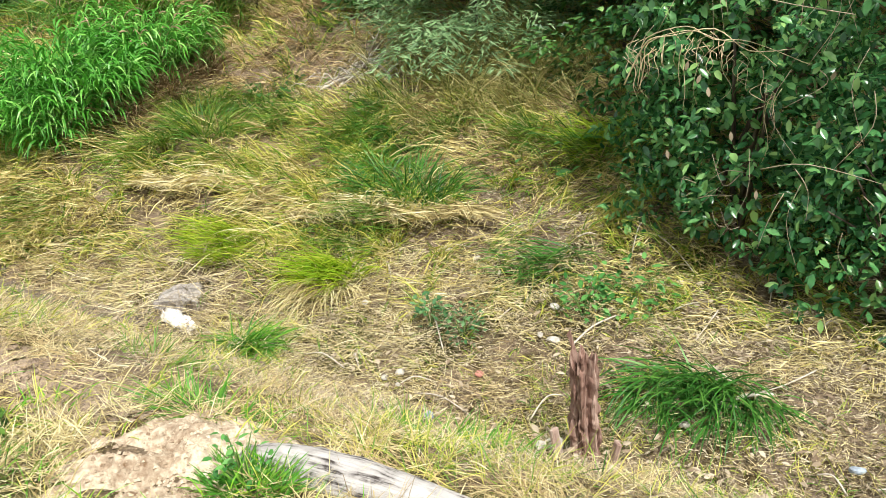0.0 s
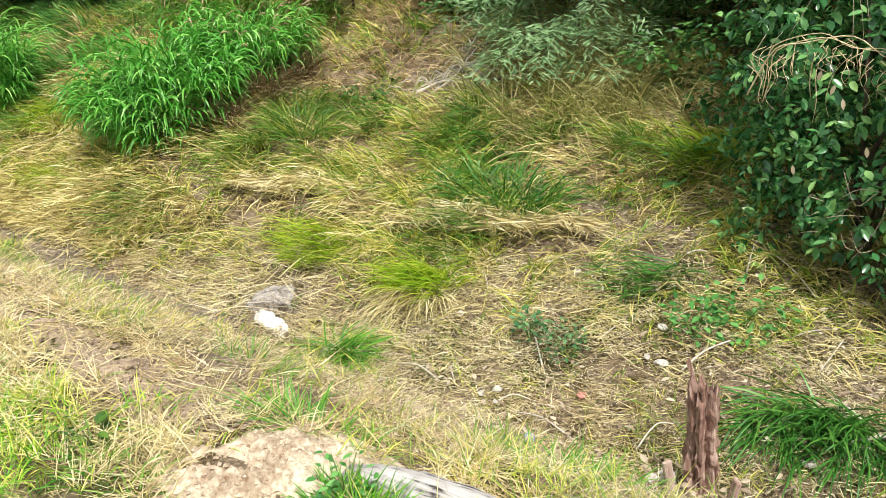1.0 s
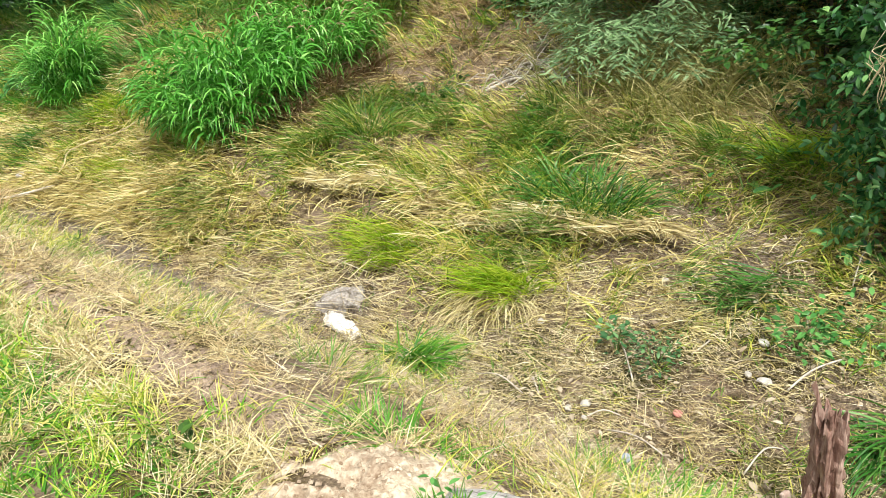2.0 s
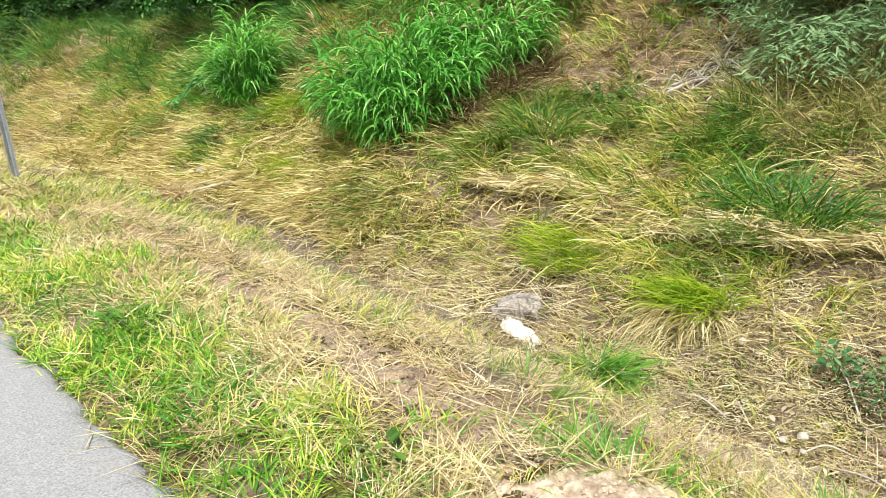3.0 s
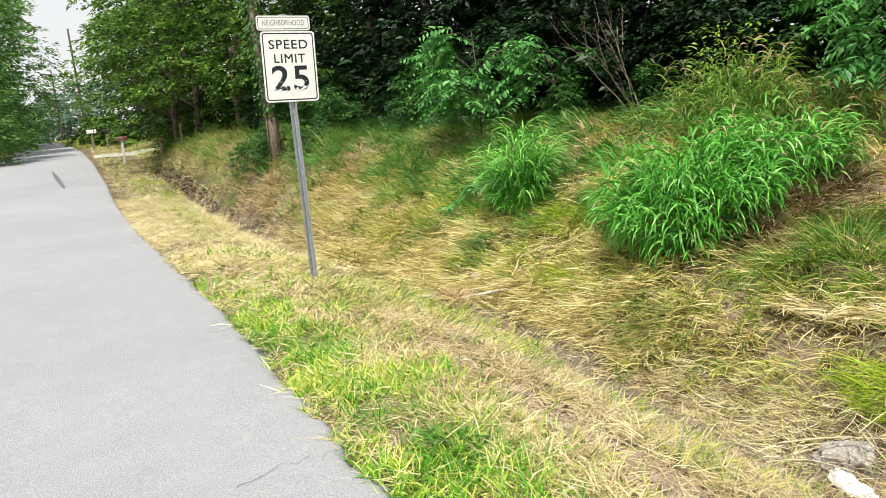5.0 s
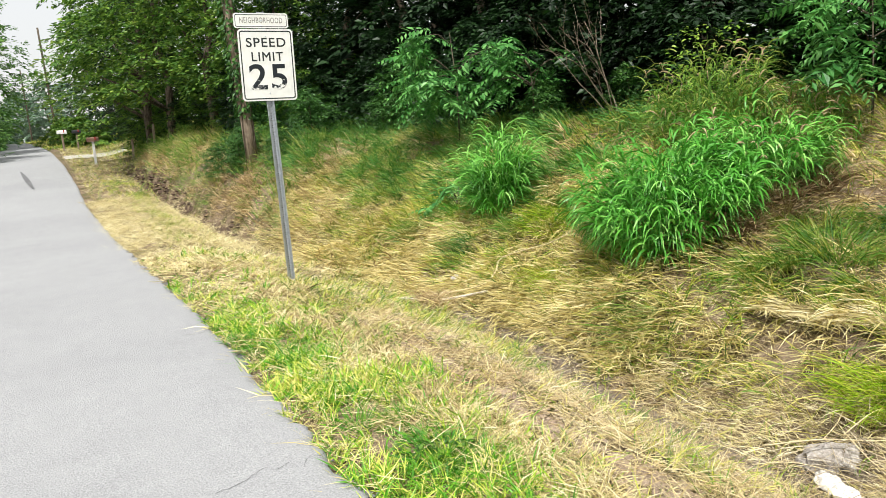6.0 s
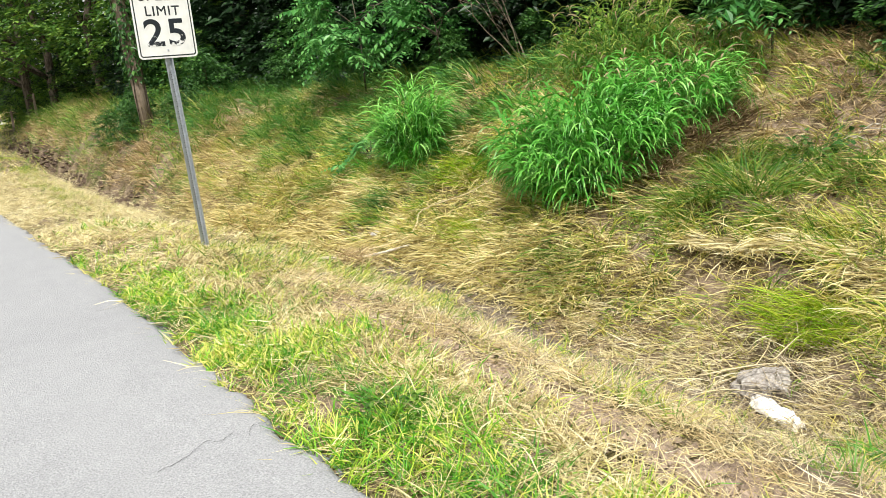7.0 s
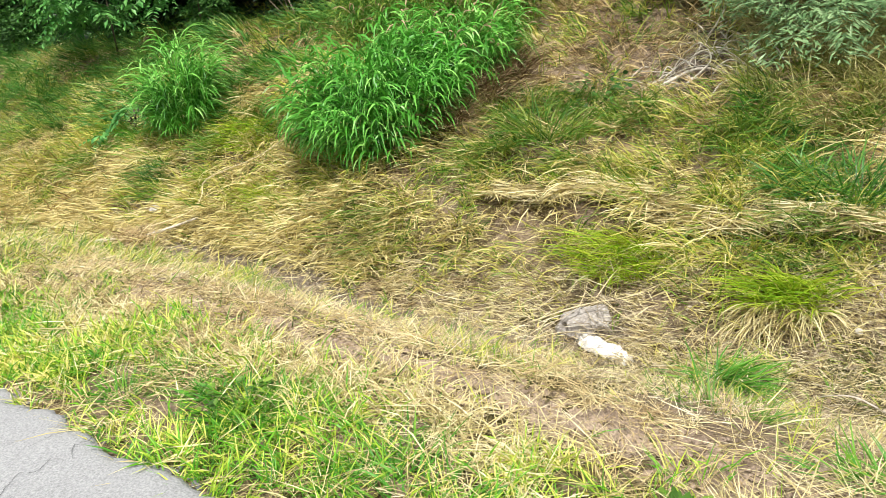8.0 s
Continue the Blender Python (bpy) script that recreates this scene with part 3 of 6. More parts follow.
cover("bank_thatch", "golden dry grass draped down the bank in combed locks", THATCH, 56000, (.5, 13.5, 3.7, 6.4),
      lambda u, v: np.clip((v - np.interp(u, (2, 6, 10.5, 14), (4.1, 4.2, 3.75, 3.2))) / .3, 0, 1) * np.clip((6.3 - v) / .8, 0, 1) * np.clip(1 - bare(u, v), 0, 1) * tuft_noise(u, v, 53) * np.interp(u, (.5, 3, 6, 7.5, 13.5), (.15, .25, .4, .7, 1)) * np.interp(lattice(u, v, .8, 57), (.35, .6), (.15, 1)),
      (.2, .48), (.005, .01), (.75, 1.3), (.4, 1.3), downhill, .5, 4, .08, .5, 14, .25, .05)
cover("upper_bank_straw", "tawny dry grass on the upper bank", TAN_STRAW, 64000, (-.5, 13, 5.2, 9.4),
      lambda u, v: np.clip(1 - bare(u, v), 0, 1) * tuft_noise(u, v, 71) * np.clip((v - 5.2) / .8, 0, 1), (.1, .34), (.005, .0105), (.6, 1.6), (0, 1.0), downhill, 1.3, 2, .1, .6, 5, .7, .04)
cover("bank_green", "yellow-green grass bent over on the bank", MEADOW, 260000, (-.5, 17, 3.4, 9.2),
      lambda u, v: on_bank(u, v) * np.clip(.45 + .25 * np.exp(-((u - 7.5) / 3.8) ** 2) + 1.1 * green_patch(u, v), 0, 1) * np.interp(v, (5.6, 6.8), (1, .4)) * np.clip(1 - bare(u, v), 0, 1) * tuft_noise(u, v, 73), (.12, .38), (.005, .0105), (.3, 1.4), (.2, 1.3), downhill, .9, 2, .05, .6, 8, .45, .03)
cover("ditch_green", "thin fresh green grass in the ditch", MEADOW, 46000, (-.5, 13, 1.8, 4.3),
      lambda u, v: np.clip(.2 + green_patch(u + 7, v), 0, 1) * np.clip(1 - bare(u, v), 0, 1), (.06, .22), (.005, .009), (.4, 1.4), (.1, .9), None, 1.2, 2, 0, .6, 6)
cover("wispy_grass", "tall wispy seeding grass below the trees", WISPY, 40000, (2.2, 6.2, 6.0, 8.8),
      lambda u, v: np.exp(-((u - 3.9) / 1.0) ** 2 - ((v - 7.2) / .8) ** 2) * tuft_noise(u, v, 75), (.3, .75), (.005, .009), (.1, 1.0), (.6, 1.9), downhill, 1.0, 3, 0, .6, 10, .35)
cover("verge_straw_further", "dry mown grass along the verge further off", STRAW, 90000, (12.5, 27, .3, 3.6),
      lambda u, v: past_edge(u, v) * (.25 + .75 * tuft_noise(u / 2, v / 2, 44)) * np.clip((3.2 - v) / .5, 0, 1), (.08, .28), (.008, .016), (1.0, 1.64), (-.1, .5), 1.6, 1.0, 1, .05, .6, 5, .4, .06)
cover("verge_turf_further", "yellow-green mown turf along the verge further off", MEADOW, 60000, (12.5, 34, .3, 3.0),
      lambda u, v: past_edge(u, v) * np.clip(lattice(u / 2, v, .5, 46) * 2 - .6, 0, 1) * np.exp(-((v - 2.0) / .5) ** 2), (.06, .16), (.01, .018), (.2, 1.2), (.2, 1.0), None, 1, 1, 0, .6, 6)
cover("bank_brown_further", "tan and brown seeding grass on the steep bank further off", TAN_STRAW, 100000, (12, 38, 3.0, 6.4),
      lambda u, v: np.clip((v - 3.05) / .25, 0, 1) * tuft_noise(u / 2, v / 2, 48) * np.interp(v, (4.2, 5.2), (1, .2)) * np.interp(u, (14, 19), (.1, 1)), (.12, .42), (.009, .017), (.4, 1.45), (.2, 1.2), downhill, .9, 2, .05, .6, 8, .4, .05)
cover("verge_green_further", "green grass along the verge further off", MEADOW_TALL, 76000, (12.5, 38, 3.0, 9),
      lambda u, v: (.15 + .85 * np.clip(green_patch(u / 1.5, v) + np.clip((v - 4.3) / 1.5, 0, .8), 0, 1)) * np.clip((v - 3.0) / .3, 0, 1), (.12, .4), (.01, .018), (.3, 1.3), (.3, 1.3), downhill, .9, 1, 0, .6, 6, .4)
cover("lush_bank_grass", "lush deep green grass under the trees along the bank", LUSH, 105000, (10.5, 27, 3.6, 8.4),
      lambda u, v: np.clip((v - np.interp(u, (10, 14, 20), (6.0, 4.7, 3.9))) / .5, 0, 1) * tuft_noise(u / 2, v / 2, 77), (.2, .5), (.011, .019), (.3, 1.2), (.4, 1.5), downhill, .9, 2, 0, .6, 10, .35)
cover("wood_edge_grass", "tall yellow-green grass on the bank below the trees", MEADOW_TALL, 12000, (17, 40, 3.0, 5.6),
      lambda u, v: np.clip((v - 3.0) / .6, 0, 1) * tuft_noise(u / 3, v / 2, 79), (.3, .75), (.012, .024), (.1, .9), (.4, 1.6), downhill, 1.0, 2, 0, .6, 8, .4, .06)
cover("verge_straw_far", "dry grass on the far verge", STRAW, 20000, (26, 70, .7, 6), lambda u, v: past_edge(u, v), (.12, .3), (.02, .04), (.8, 1.55), (0, .8), None, 1, 1)
cover("verge_green_far", "green grass on the far verge", MEADOW, 20000, (26, 90, .8, 8), lambda u, v: past_edge(u, v) * (.25 + .75 * on_bank(u, v)), (.2, .5), (.025, .045), (.2, 1.2), (0, 1), None, 1, 1)
cover("crest_grass", "grass beside the distant road", MEADOW, 16000, (68, 150, -12, 14), lambda u, v: ((v > road_edge(u)) | (v < swing(u) - 4.9)) * 1.0, (.2, .5), (.05, .09), (.3, 1.3), (0, 1), None, 1, 2)
cover("near_left_grass", "mixed grass on the opposite verge", TURF, 9000, (-9, 25, -9.5, -4.8), lambda u, v: 0 * u + 1, (.12, .3), (.012, .02), (.3, 1.4), (0, 1), None, 1, 1, 0, .6, 4)
cover("back_grass", "mixed dry grass along the verge behind", STRAW, 20000, (-9, -.9, .8, 8), lambda u, v: past_edge(u, v), (.1, .26), (.008, .014), (.7, 1.6), (0, .8), None, 1, 1, .05, .6, 4)
cover("left_verge_grass", "green grass across the road", MEADOW, 9000, (25, 120, -9, -4.8), lambda u, v: 0 * u + 1, (.15, .4), (.04, .07), (.2, 1.2), (0, 1), None, 1, 2)


def leaf_litter():
    """Pale dead leaves and chips strewn over ditch and bank foot."""
    u, v = scatter(6500, -.6, 5.2, 2.7, 5.4, lambda u, v: (.25 + .75 * lattice(u, v, .4, 81)) * np.interp(u, (1, 5.2), (1, .2)))
    k = len(u)
    pos = np.stack([v, u, rough(u, v) + rng.uniform(.01, .07, k)], -1)
    az = rng.uniform(-math.pi, math.pi, k)
    along = unit(np.stack([np.cos(az), np.sin(az), rng.normal(0, .3, k)], -1))
    face = unit(np.array([0, 0, 1.0]) + rng.normal(0, .4, (k, 3)))
    L = rng.uniform(.02, .06, k)
    vv, ff = leaf_arrays(pos, along, face, L, L * rng.uniform(.3, .6, k), True)
    tagged(sub("dead_leaves", quick_mesh("dead_leaves", vv, ff, DEAD_LEAF), m=TURN), "pale curled dead leaves strewn on the ground", "leaves", kind="stuff")


leaf_litter()


def soil_clods(name, label, mat, n, area, density, size):
    """Loose clods pressed into the ground."""
    u, v = scatter(n, *area, density)
    k = len(u)
    base = np.array([[1, 0, 0], [-1, 0, 0], [0, 1, 0], [0, -1, 0], [0, 0, 1], [0, 0, -1]], float)
    tri = np.array([[0, 2, 4], [2, 1, 4], [1, 3, 4], [3, 0, 4], [2, 0, 5], [1, 2, 5], [3, 1, 5], [0, 3, 5]])
    s = rng.uniform(*size, k)[:, None, None] * rng.uniform(.6, 1.4, (k, 6, 1))
    a = rng.uniform(0, 6.28, k)
    c, sn = np.cos(a), np.sin(a)
    rot = np.zeros((k, 3, 3))
    rot[:, 0, 0], rot[:, 0, 1], rot[:, 1, 0], rot[:, 1, 1], rot[:, 2, 2] = c, -sn, sn, c, .7
    vv = np.einsum("nij,mj->nmi", rot, base) * s + np.stack([v, u, rough(u, v) + .004], -1)[:, None]
    ff = np.arange(k)[:, None, None] * 6 + tri
    return tagged(sub(name, quick_mesh(name, vv.reshape(-1, 3), ff.reshape(-1, 3), mat), m=TURN), label, "soil", kind="stuff")


soil_clods("rut_clods", "crumbled brown soil along the wheel rut", RUT_SOIL, 34000, (2.4, 10.4, 1.4, 2.5), lambda u, v: np.clip(bare(u, v) * 1.3 - .15, 0, 1) * (bare(u, v) <= 1), (.006, .022))
# Asphalt crumbs in tar colour, which also paint the shadow line beside the road.
soil_clods("edge_crumbs", "crumbled asphalt, darkened to draw the shade line along the road edge", TAR, 16000, (.5, 14, .76, .98), lambda u, v: np.exp(-((v - road_edge(u) - .02) / .025) ** 2) * np.clip(lattice(u, 0 * u, .35, 97) * 2.4 - .7, .05, 1), (.005, .018))
soil_clods("mud_clods", "broken grey mud in the ditch bottom", MUD, 26000, (4.6, 10.4, 3.2, 4.3), lambda u, v: np.clip(bare(u, v) * 1.3 - .15, 0, 1), (.006, .024))
soil_clods("bank_clods", "dry grey soil slipped on the bank", MUD, 9000, (4.6, 6.8, 6.2, 8.2), lambda u, v: bare(u, v), (.008, .03))


def windrow():
    """The roll of raked straw hanging over the lip of the bank: strands along it, and a fringe hanging down."""
    n = 3200
    f = rng.random(n)
    fringe = rng.random(n) < .35
    u, v = 6.5 - 3.6 * f, 4.82 + .07 * np.sin(f * 8) + .04 * np.sin(f * 21)
    thick = (.012 + .02 * np.sin(f * 15) ** 2) * np.interp(f, (0, .12, .85, 1), (.4, 1, 1, .4))
    u, v = u + rng.normal(0, .02, n), v + rng.normal(0, 1, n) * thick
    z = rough(u, v) + .1 + .02 * np.sin(f * 27) + np.abs(rng.normal(0, 1, n)) * thick
    az = np.where(fringe, math.pi + rng.normal(0, .6, n), np.where(rng.random(n) < .5, 1.57, -1.57) + rng.normal(0, .42, n))
    vv, ff = blade_arrays(np.stack([v, u, z], -1), np.where(fringe, rng.uniform(.05, .11, n), rng.uniform(.14, .36, n)), rng.uniform(.006, .012, n), az,
                          np.where(fringe, rng.uniform(1.3, 1.9, n), rng.uniform(1.42, 1.66, n)), np.where(fringe, rng.uniform(.3, 1.0, n), rng.uniform(-.12, .3, n)), 4, rng.normal(0, .4, n))
    tagged(sub("straw_windrow", quick_mesh("straw_windrow", vv, ff, STRAW), m=TURN), "raked roll of straw along the lip of the bank", "straw", kind="stuff")


windrow()


# ---- clumps of tall grass ----
def pieces(name, verts, faces, mat, root, which, segs):
    """Links blades as several parts: which gives each blade's part."""
    per = 2 * (segs + 1)
    vb = verts.reshape(-1, per, 3)
    cell = faces.reshape(-1, segs, 4)[0]
    for w in np.unique(which):
        b = vb[which == w]
        f = np.arange(len(b))[:, None, None] * per + cell
        sub(name, quick_mesh(name, b.reshape(-1, 3), f.reshape(-1, 4), mat), root)


def grass_clump(name, label, u, v, mat, n, rad, length, width, tilt=(.05, .75), bend=(.4, 1.7), az0=None, segs=5, fan=.9):
    root = thing(name, place(v, u, lift=-.03), label, "grass clump", "grass clumps")
    r, a = np.sqrt(rng.random(n)), rng.uniform(-math.pi, math.pi, n)
    dv, du = r * np.cos(a) * rad[0], r * np.sin(a) * rad[1]
    z = rough(u + du, v + dv) - float(rough(u, v))
    az = a + rng.normal(0, .9, n) if az0 is None else az0 + rng.normal(0, fan, n)
    t = tilt[0] + (tilt[1] - tilt[0]) * (r * .6 + .4 * rng.random(n))
    verts, faces = blade_arrays(np.stack([dv, du, z], -1), rng.uniform(*length, n), rng.uniform(*width, n), az, t, rng.uniform(*bend, n), segs, rng.normal(0, .4, n))
    pieces("tuft", verts, faces, mat, root, np.floor((a + math.pi) / (2 * math.pi) * 9).astype(int), segs)
    return root


def stalk_clump(label, u, v, mat, n, rad, height, leaf, width, per=9, lean=.5, heads=0, droop=(2.2, 3.3), spread=(.3, .95)):
    """Tall grass of many stalks, each with arching leaves at its nodes."""
    root = thing("tall_grass_clump", place(v, u, lift=-.03), label, "grass clump", "grass clumps")
    r, a = np.sqrt(rng.random(n)), rng.uniform(-math.pi, math.pi, n)
    dv, du = r * np.cos(a) * rad[0], r * np.sin(a) * rad[1]
    z = rough(u + du, v + dv) - float(rough(u, v))
    foot = np.stack([dv, du, z], -1)
    hgt = rng.uniform(*height, n) * (1 - .45 * r ** 1.6)
    tip = foot + np.stack([np.cos(a) * lean * r * hgt, np.sin(a) * lean * r * hgt, hgt], -1) + rng.normal(0, .05, (n, 3))
    sv, sf = blade_arrays(foot, hgt * 1.02, np.full(n, .008), a, lean * r * .8, .2 * r, 3)
    f = np.clip(np.linspace(.2, 1, per)[None] + rng.normal(0, .05, (n, per)), .05, 1.02)
    pos = foot[:, None] + (tip - foot)[:, None] * f[..., None]
    k = n * per
    az = (a[:, None] + rng.normal(0, .9, (n, per))).ravel()
    lv, lf = blade_arrays(pos.reshape(-1, 3), rng.uniform(*leaf, k), rng.uniform(*width, k), az, rng.uniform(*spread, k), rng.uniform(*droop, k), 6, rng.normal(0, .2, k), .3)
    sb, lb = sv.reshape(n, 8, 3), lv.reshape(n, per * 14, 3)
    lcell = lf.reshape(n, per * 6, 4)[0]
    scell = sf.reshape(n, 3, 4)[0]
    for q in range(n):
        sub("stalk", quick_mesh("stalk", np.concatenate([sb[q], lb[q]]), np.concatenate([scell, lcell + 8]), mat), root)
    if heads:
        j = rng.choice(n, heads)
        for i, top in enumerate(tip[j]):
            way = np.array([rng.normal(0, .1), rng.normal(0, .1), .17])
            spine = [tuple(top + way * f + np.array([0, 0, -.12]) * f * f) for f in (-.2, .1, .35, .6, .85, 1.1)]
            part("seed_head", tube(spine, [.0015, .005, .008, .007, .005, .001], 5, .7, i), SEEDS, root, "pale brown feathery seed head")
    return root


stalk_clump("tall bright green arching grass clump on the bank", 8.32, 5.5, REED, 270, (.5, .6), (.6, 1.1), (.28, .48), (.02, .032), 11, .8, 8, (1.8, 2.7), (.25, .8))
stalk_clump("thinner green grass with brown seed heads beside the larger clump", 8.15, 6.55, REED, 160, (.48, .5), (.6, 1.0), (.28, .46), (.018, .03), 9, .6, 30, (1.8, 2.7), (.25, .8))
stalk_clump("yellow-green weeds mixed into the tall grass", 8.2, 6.8, MEADOW_TALL, 70, (.42, .5), (.45, .8), (.3, .5), (.012, .02), 7, .6, 30)
stalk_clump("yellow-green tall weeds with brown seed heads", 9.5, 7.2, MEADOW_TALL, 190, (.55, .62), (.7, 1.2), (.2, .42), (.014, .024), 8, .5, 70, (1.4, 2.6))
stalk_clump("green and yellow weeds behind the tall grass", 8.6, 7.9, MEADOW_TALL, 100, (.45, .55), (.4, .75), (.2, .42), (.014, .024), 7, .5, 60, (1.2, 2.6))
stalk_clump("smaller upright green grass clump on the bank", 11.45, 5.25, REED, 150, (.24, .34), (.8, 1.25), (.34, .6), (.017, .027), 8, .3, 0, (1.6, 2.6), (.1, .5))
for bu, bv in ((7.75, 5.7), (7.6, 6.25), (7.7, 6.8)):
    grass_clump("grass_tussock", "brown dead stalks hanging out below the tall grass", bu, bv, DEAD_STALK, 460, (.22, .34), (.4, .7), (.008, .015), (.1, .8), (.7, 1.7), -2.0)
for bu, bv, br in ((7.1, 6.3, .3), (6.5, 6.5, .32), (6.9, 5.35, .26), (5.9, 6.2, .28), (4.7, 5.9, .26)):
    grass_clump("grass_tussock", "mid green tussock bent over on the bank", bu, bv, MEADOW_TALL, int(1500 * br), (br, br * 1.3), (.26, .55), (.008, .014), (.3, 1.1), (.4, 1.3), -2.4)
grass_clump("grass_tussock", "dark green strappy tussock on the bank", 3.75, 5.2, SEDGE, 520, (.22, .42), (.28, .55), (.008, .015))
grass_clump("grass_tussock", "lime green tuft bent over beside the ditch", 3.85, 4.35, LIME, 420, (.13, .26), (.3, .5), (.007, .012), (.3, .9), (.5, 1.2), math.pi)
grass_clump("grass_tussock", "pale dead grass curled under the lime tuft", 3.85, 4.2, STRAW, 420, (.12, .26), (.25, .45), (.005, .009), (.2, .9), (1.4, 2.6), math.pi)
grass_clump("grass_tussock", "small dark green tuft at the ditch edge", 3.98, 3.52, TURF_DEEP, 620, (.11, .17), (.2, .38), (.007, .013), (.3, 1.1), (.5, 1.5), -1.9, 5, 1.1)
grass_clump("grass_tussock", "wide dark green strappy tussock beside the stump", 1.1, 3.84, SEDGE, 640, (.18, .36), (.2, .5), (.008, .014), (.2, 1.2), (.7, 2.0), math.pi, 5, .75)
grass_clump("grass_tussock", "mid green tussock on the bank", 6.5, 5.75, MEADOW_TALL, 480, (.28, .36), (.3, .6), (.008, .014))
grass_clump("grass_tussock", "green tussock laid over on the bank foot", 7.7, 4.5, MEADOW_TALL, 300, (.3, .4), (.3, .55), (.007, .012), (.9, 1.4), (.1, .5), -2.4)
grass_clump("grass_tussock", "fresh lime tuft on the bank", 5.0, 4.5, LIME, 360, (.18, .3), (.2, .4), (.007, .011), (.2, .9), (.4, 1.2), math.pi)
grass_clump("grass_tussock", "lime tuft beside the pale vine", 9.3, 4.55, LIME, 260, (.15, .25), (.2, .4), (.007, .011), (.2, .9), (.4, 1.2), math.pi)
grass_clump("grass_tussock", "green tuft at the end of the log", 2.05, 1.7, TURF_DEEP, 380, (.08, .15), (.1, .22), (.005, .01), (.1, .9), (.4, 1.3))
grass_clump("grass_tussock", "green tuft behind the soil heap", 2.7, 2.1, TURF_DEEP, 200, (.08, .3), (.12, .26), (.006, .01), (.2, 1.0), (.3, 1.1))
grass_clump("grass_tussock", "fresh green grass before the stump", 1.9, 2.75, TURF_DEEP, 240, (.15, .35), (.12, .26), (.006, .01), (.2, 1.0), (.3, 1.1))
grass_clump("grass_tussock", "green strappy grass on the ditch side", 2.35, 4.75, SEDGE, 260, (.2, .2), (.25, .5), (.007, .012), (.6, 1.3), (.2, .8), math.pi)
grass_clump("grass_tussock", "deep green tuft in the roadside turf", 5.3, 1.35, TURF_DEEP, 420, (.16, .28), (.1, .2), (.007, .014), (.1, 1.0), (.3, 1.3))
grass_clump("grass_tussock", "deep green tuft beside the road edge", 7.4, 1.25, TURF_DEEP, 520, (.18, .45), (.1, .22), (.007, .014), (.1, 1.0), (.3, 1.3))
grass_clump("grass_tussock", "deep green tuft at the road edge", 4.1, 1.2, TURF_DEEP, 420, (.2, .35), (.1, .2), (.007, .014), (.1, 1.0), (.3, 1.3))


grass_clump("grass_tussock", "reddish-brown dead grass patch in the turf", 8.3, 1.7, DEAD_STALK, 520, (.2, .38), (.06, .18), (.006, .012), (.9, 1.5), (0, .5))
rt = random.Random(77)
for q in range(30):
    u0, v0 = rt.uniform(1.5, 13), rt.uniform(4.35, 6.6)
    if math.hypot(u0 - 8.4, v0 - 5.8) < 1.3 or bare(np.array(u0), np.array(v0)) > .3:
        continue
    mat, word = rt.choice(((MEADOW_TALL, "yellow-green"), (MEADOW_TALL, "yellow-green"), (LIME, "lime green"), (SEDGE, "dark green"), (TURF_DEEP, "fresh green")))
    r0 = rt.uniform(.12, .26)
    grass_clump("grass_tussock", word + " grass tussock bent over on the bank", u0, v0, mat, int(1500 * r0), (r0, r0 * 1.3), (.2, .5), (.007, .012), (.3, 1.1), (.4, 1.3), math.pi)
for q in range(16):
    u0, v0 = rt.uniform(2.8, 8.6), rt.uniform(.98, 1.55)
    grass_clump("grass_tussock", "vivid green tuft in the roadside turf", u0, v0, TURF_DEEP, rt.randrange(120, 260), (rt.uniform(.08, .16), rt.uniform(.1, .25)), (.08, .2), (.006, .011), (.1, 1.0), (.3, 1.3))
for q in range(9):
    u0, v0 = rt.uniform(3.5, 12), rt.uniform(2.5, 3.4)
    grass_clump("grass_tussock", "yellow-green tuft on the ditch side", u0, v0, MEADOW_TALL, rt.randrange(90, 200), (rt.uniform(.1, .2), rt.uniform(.12, .3)), (.1, .26), (.005, .01), (.4, 1.2), (.3, 1.0))


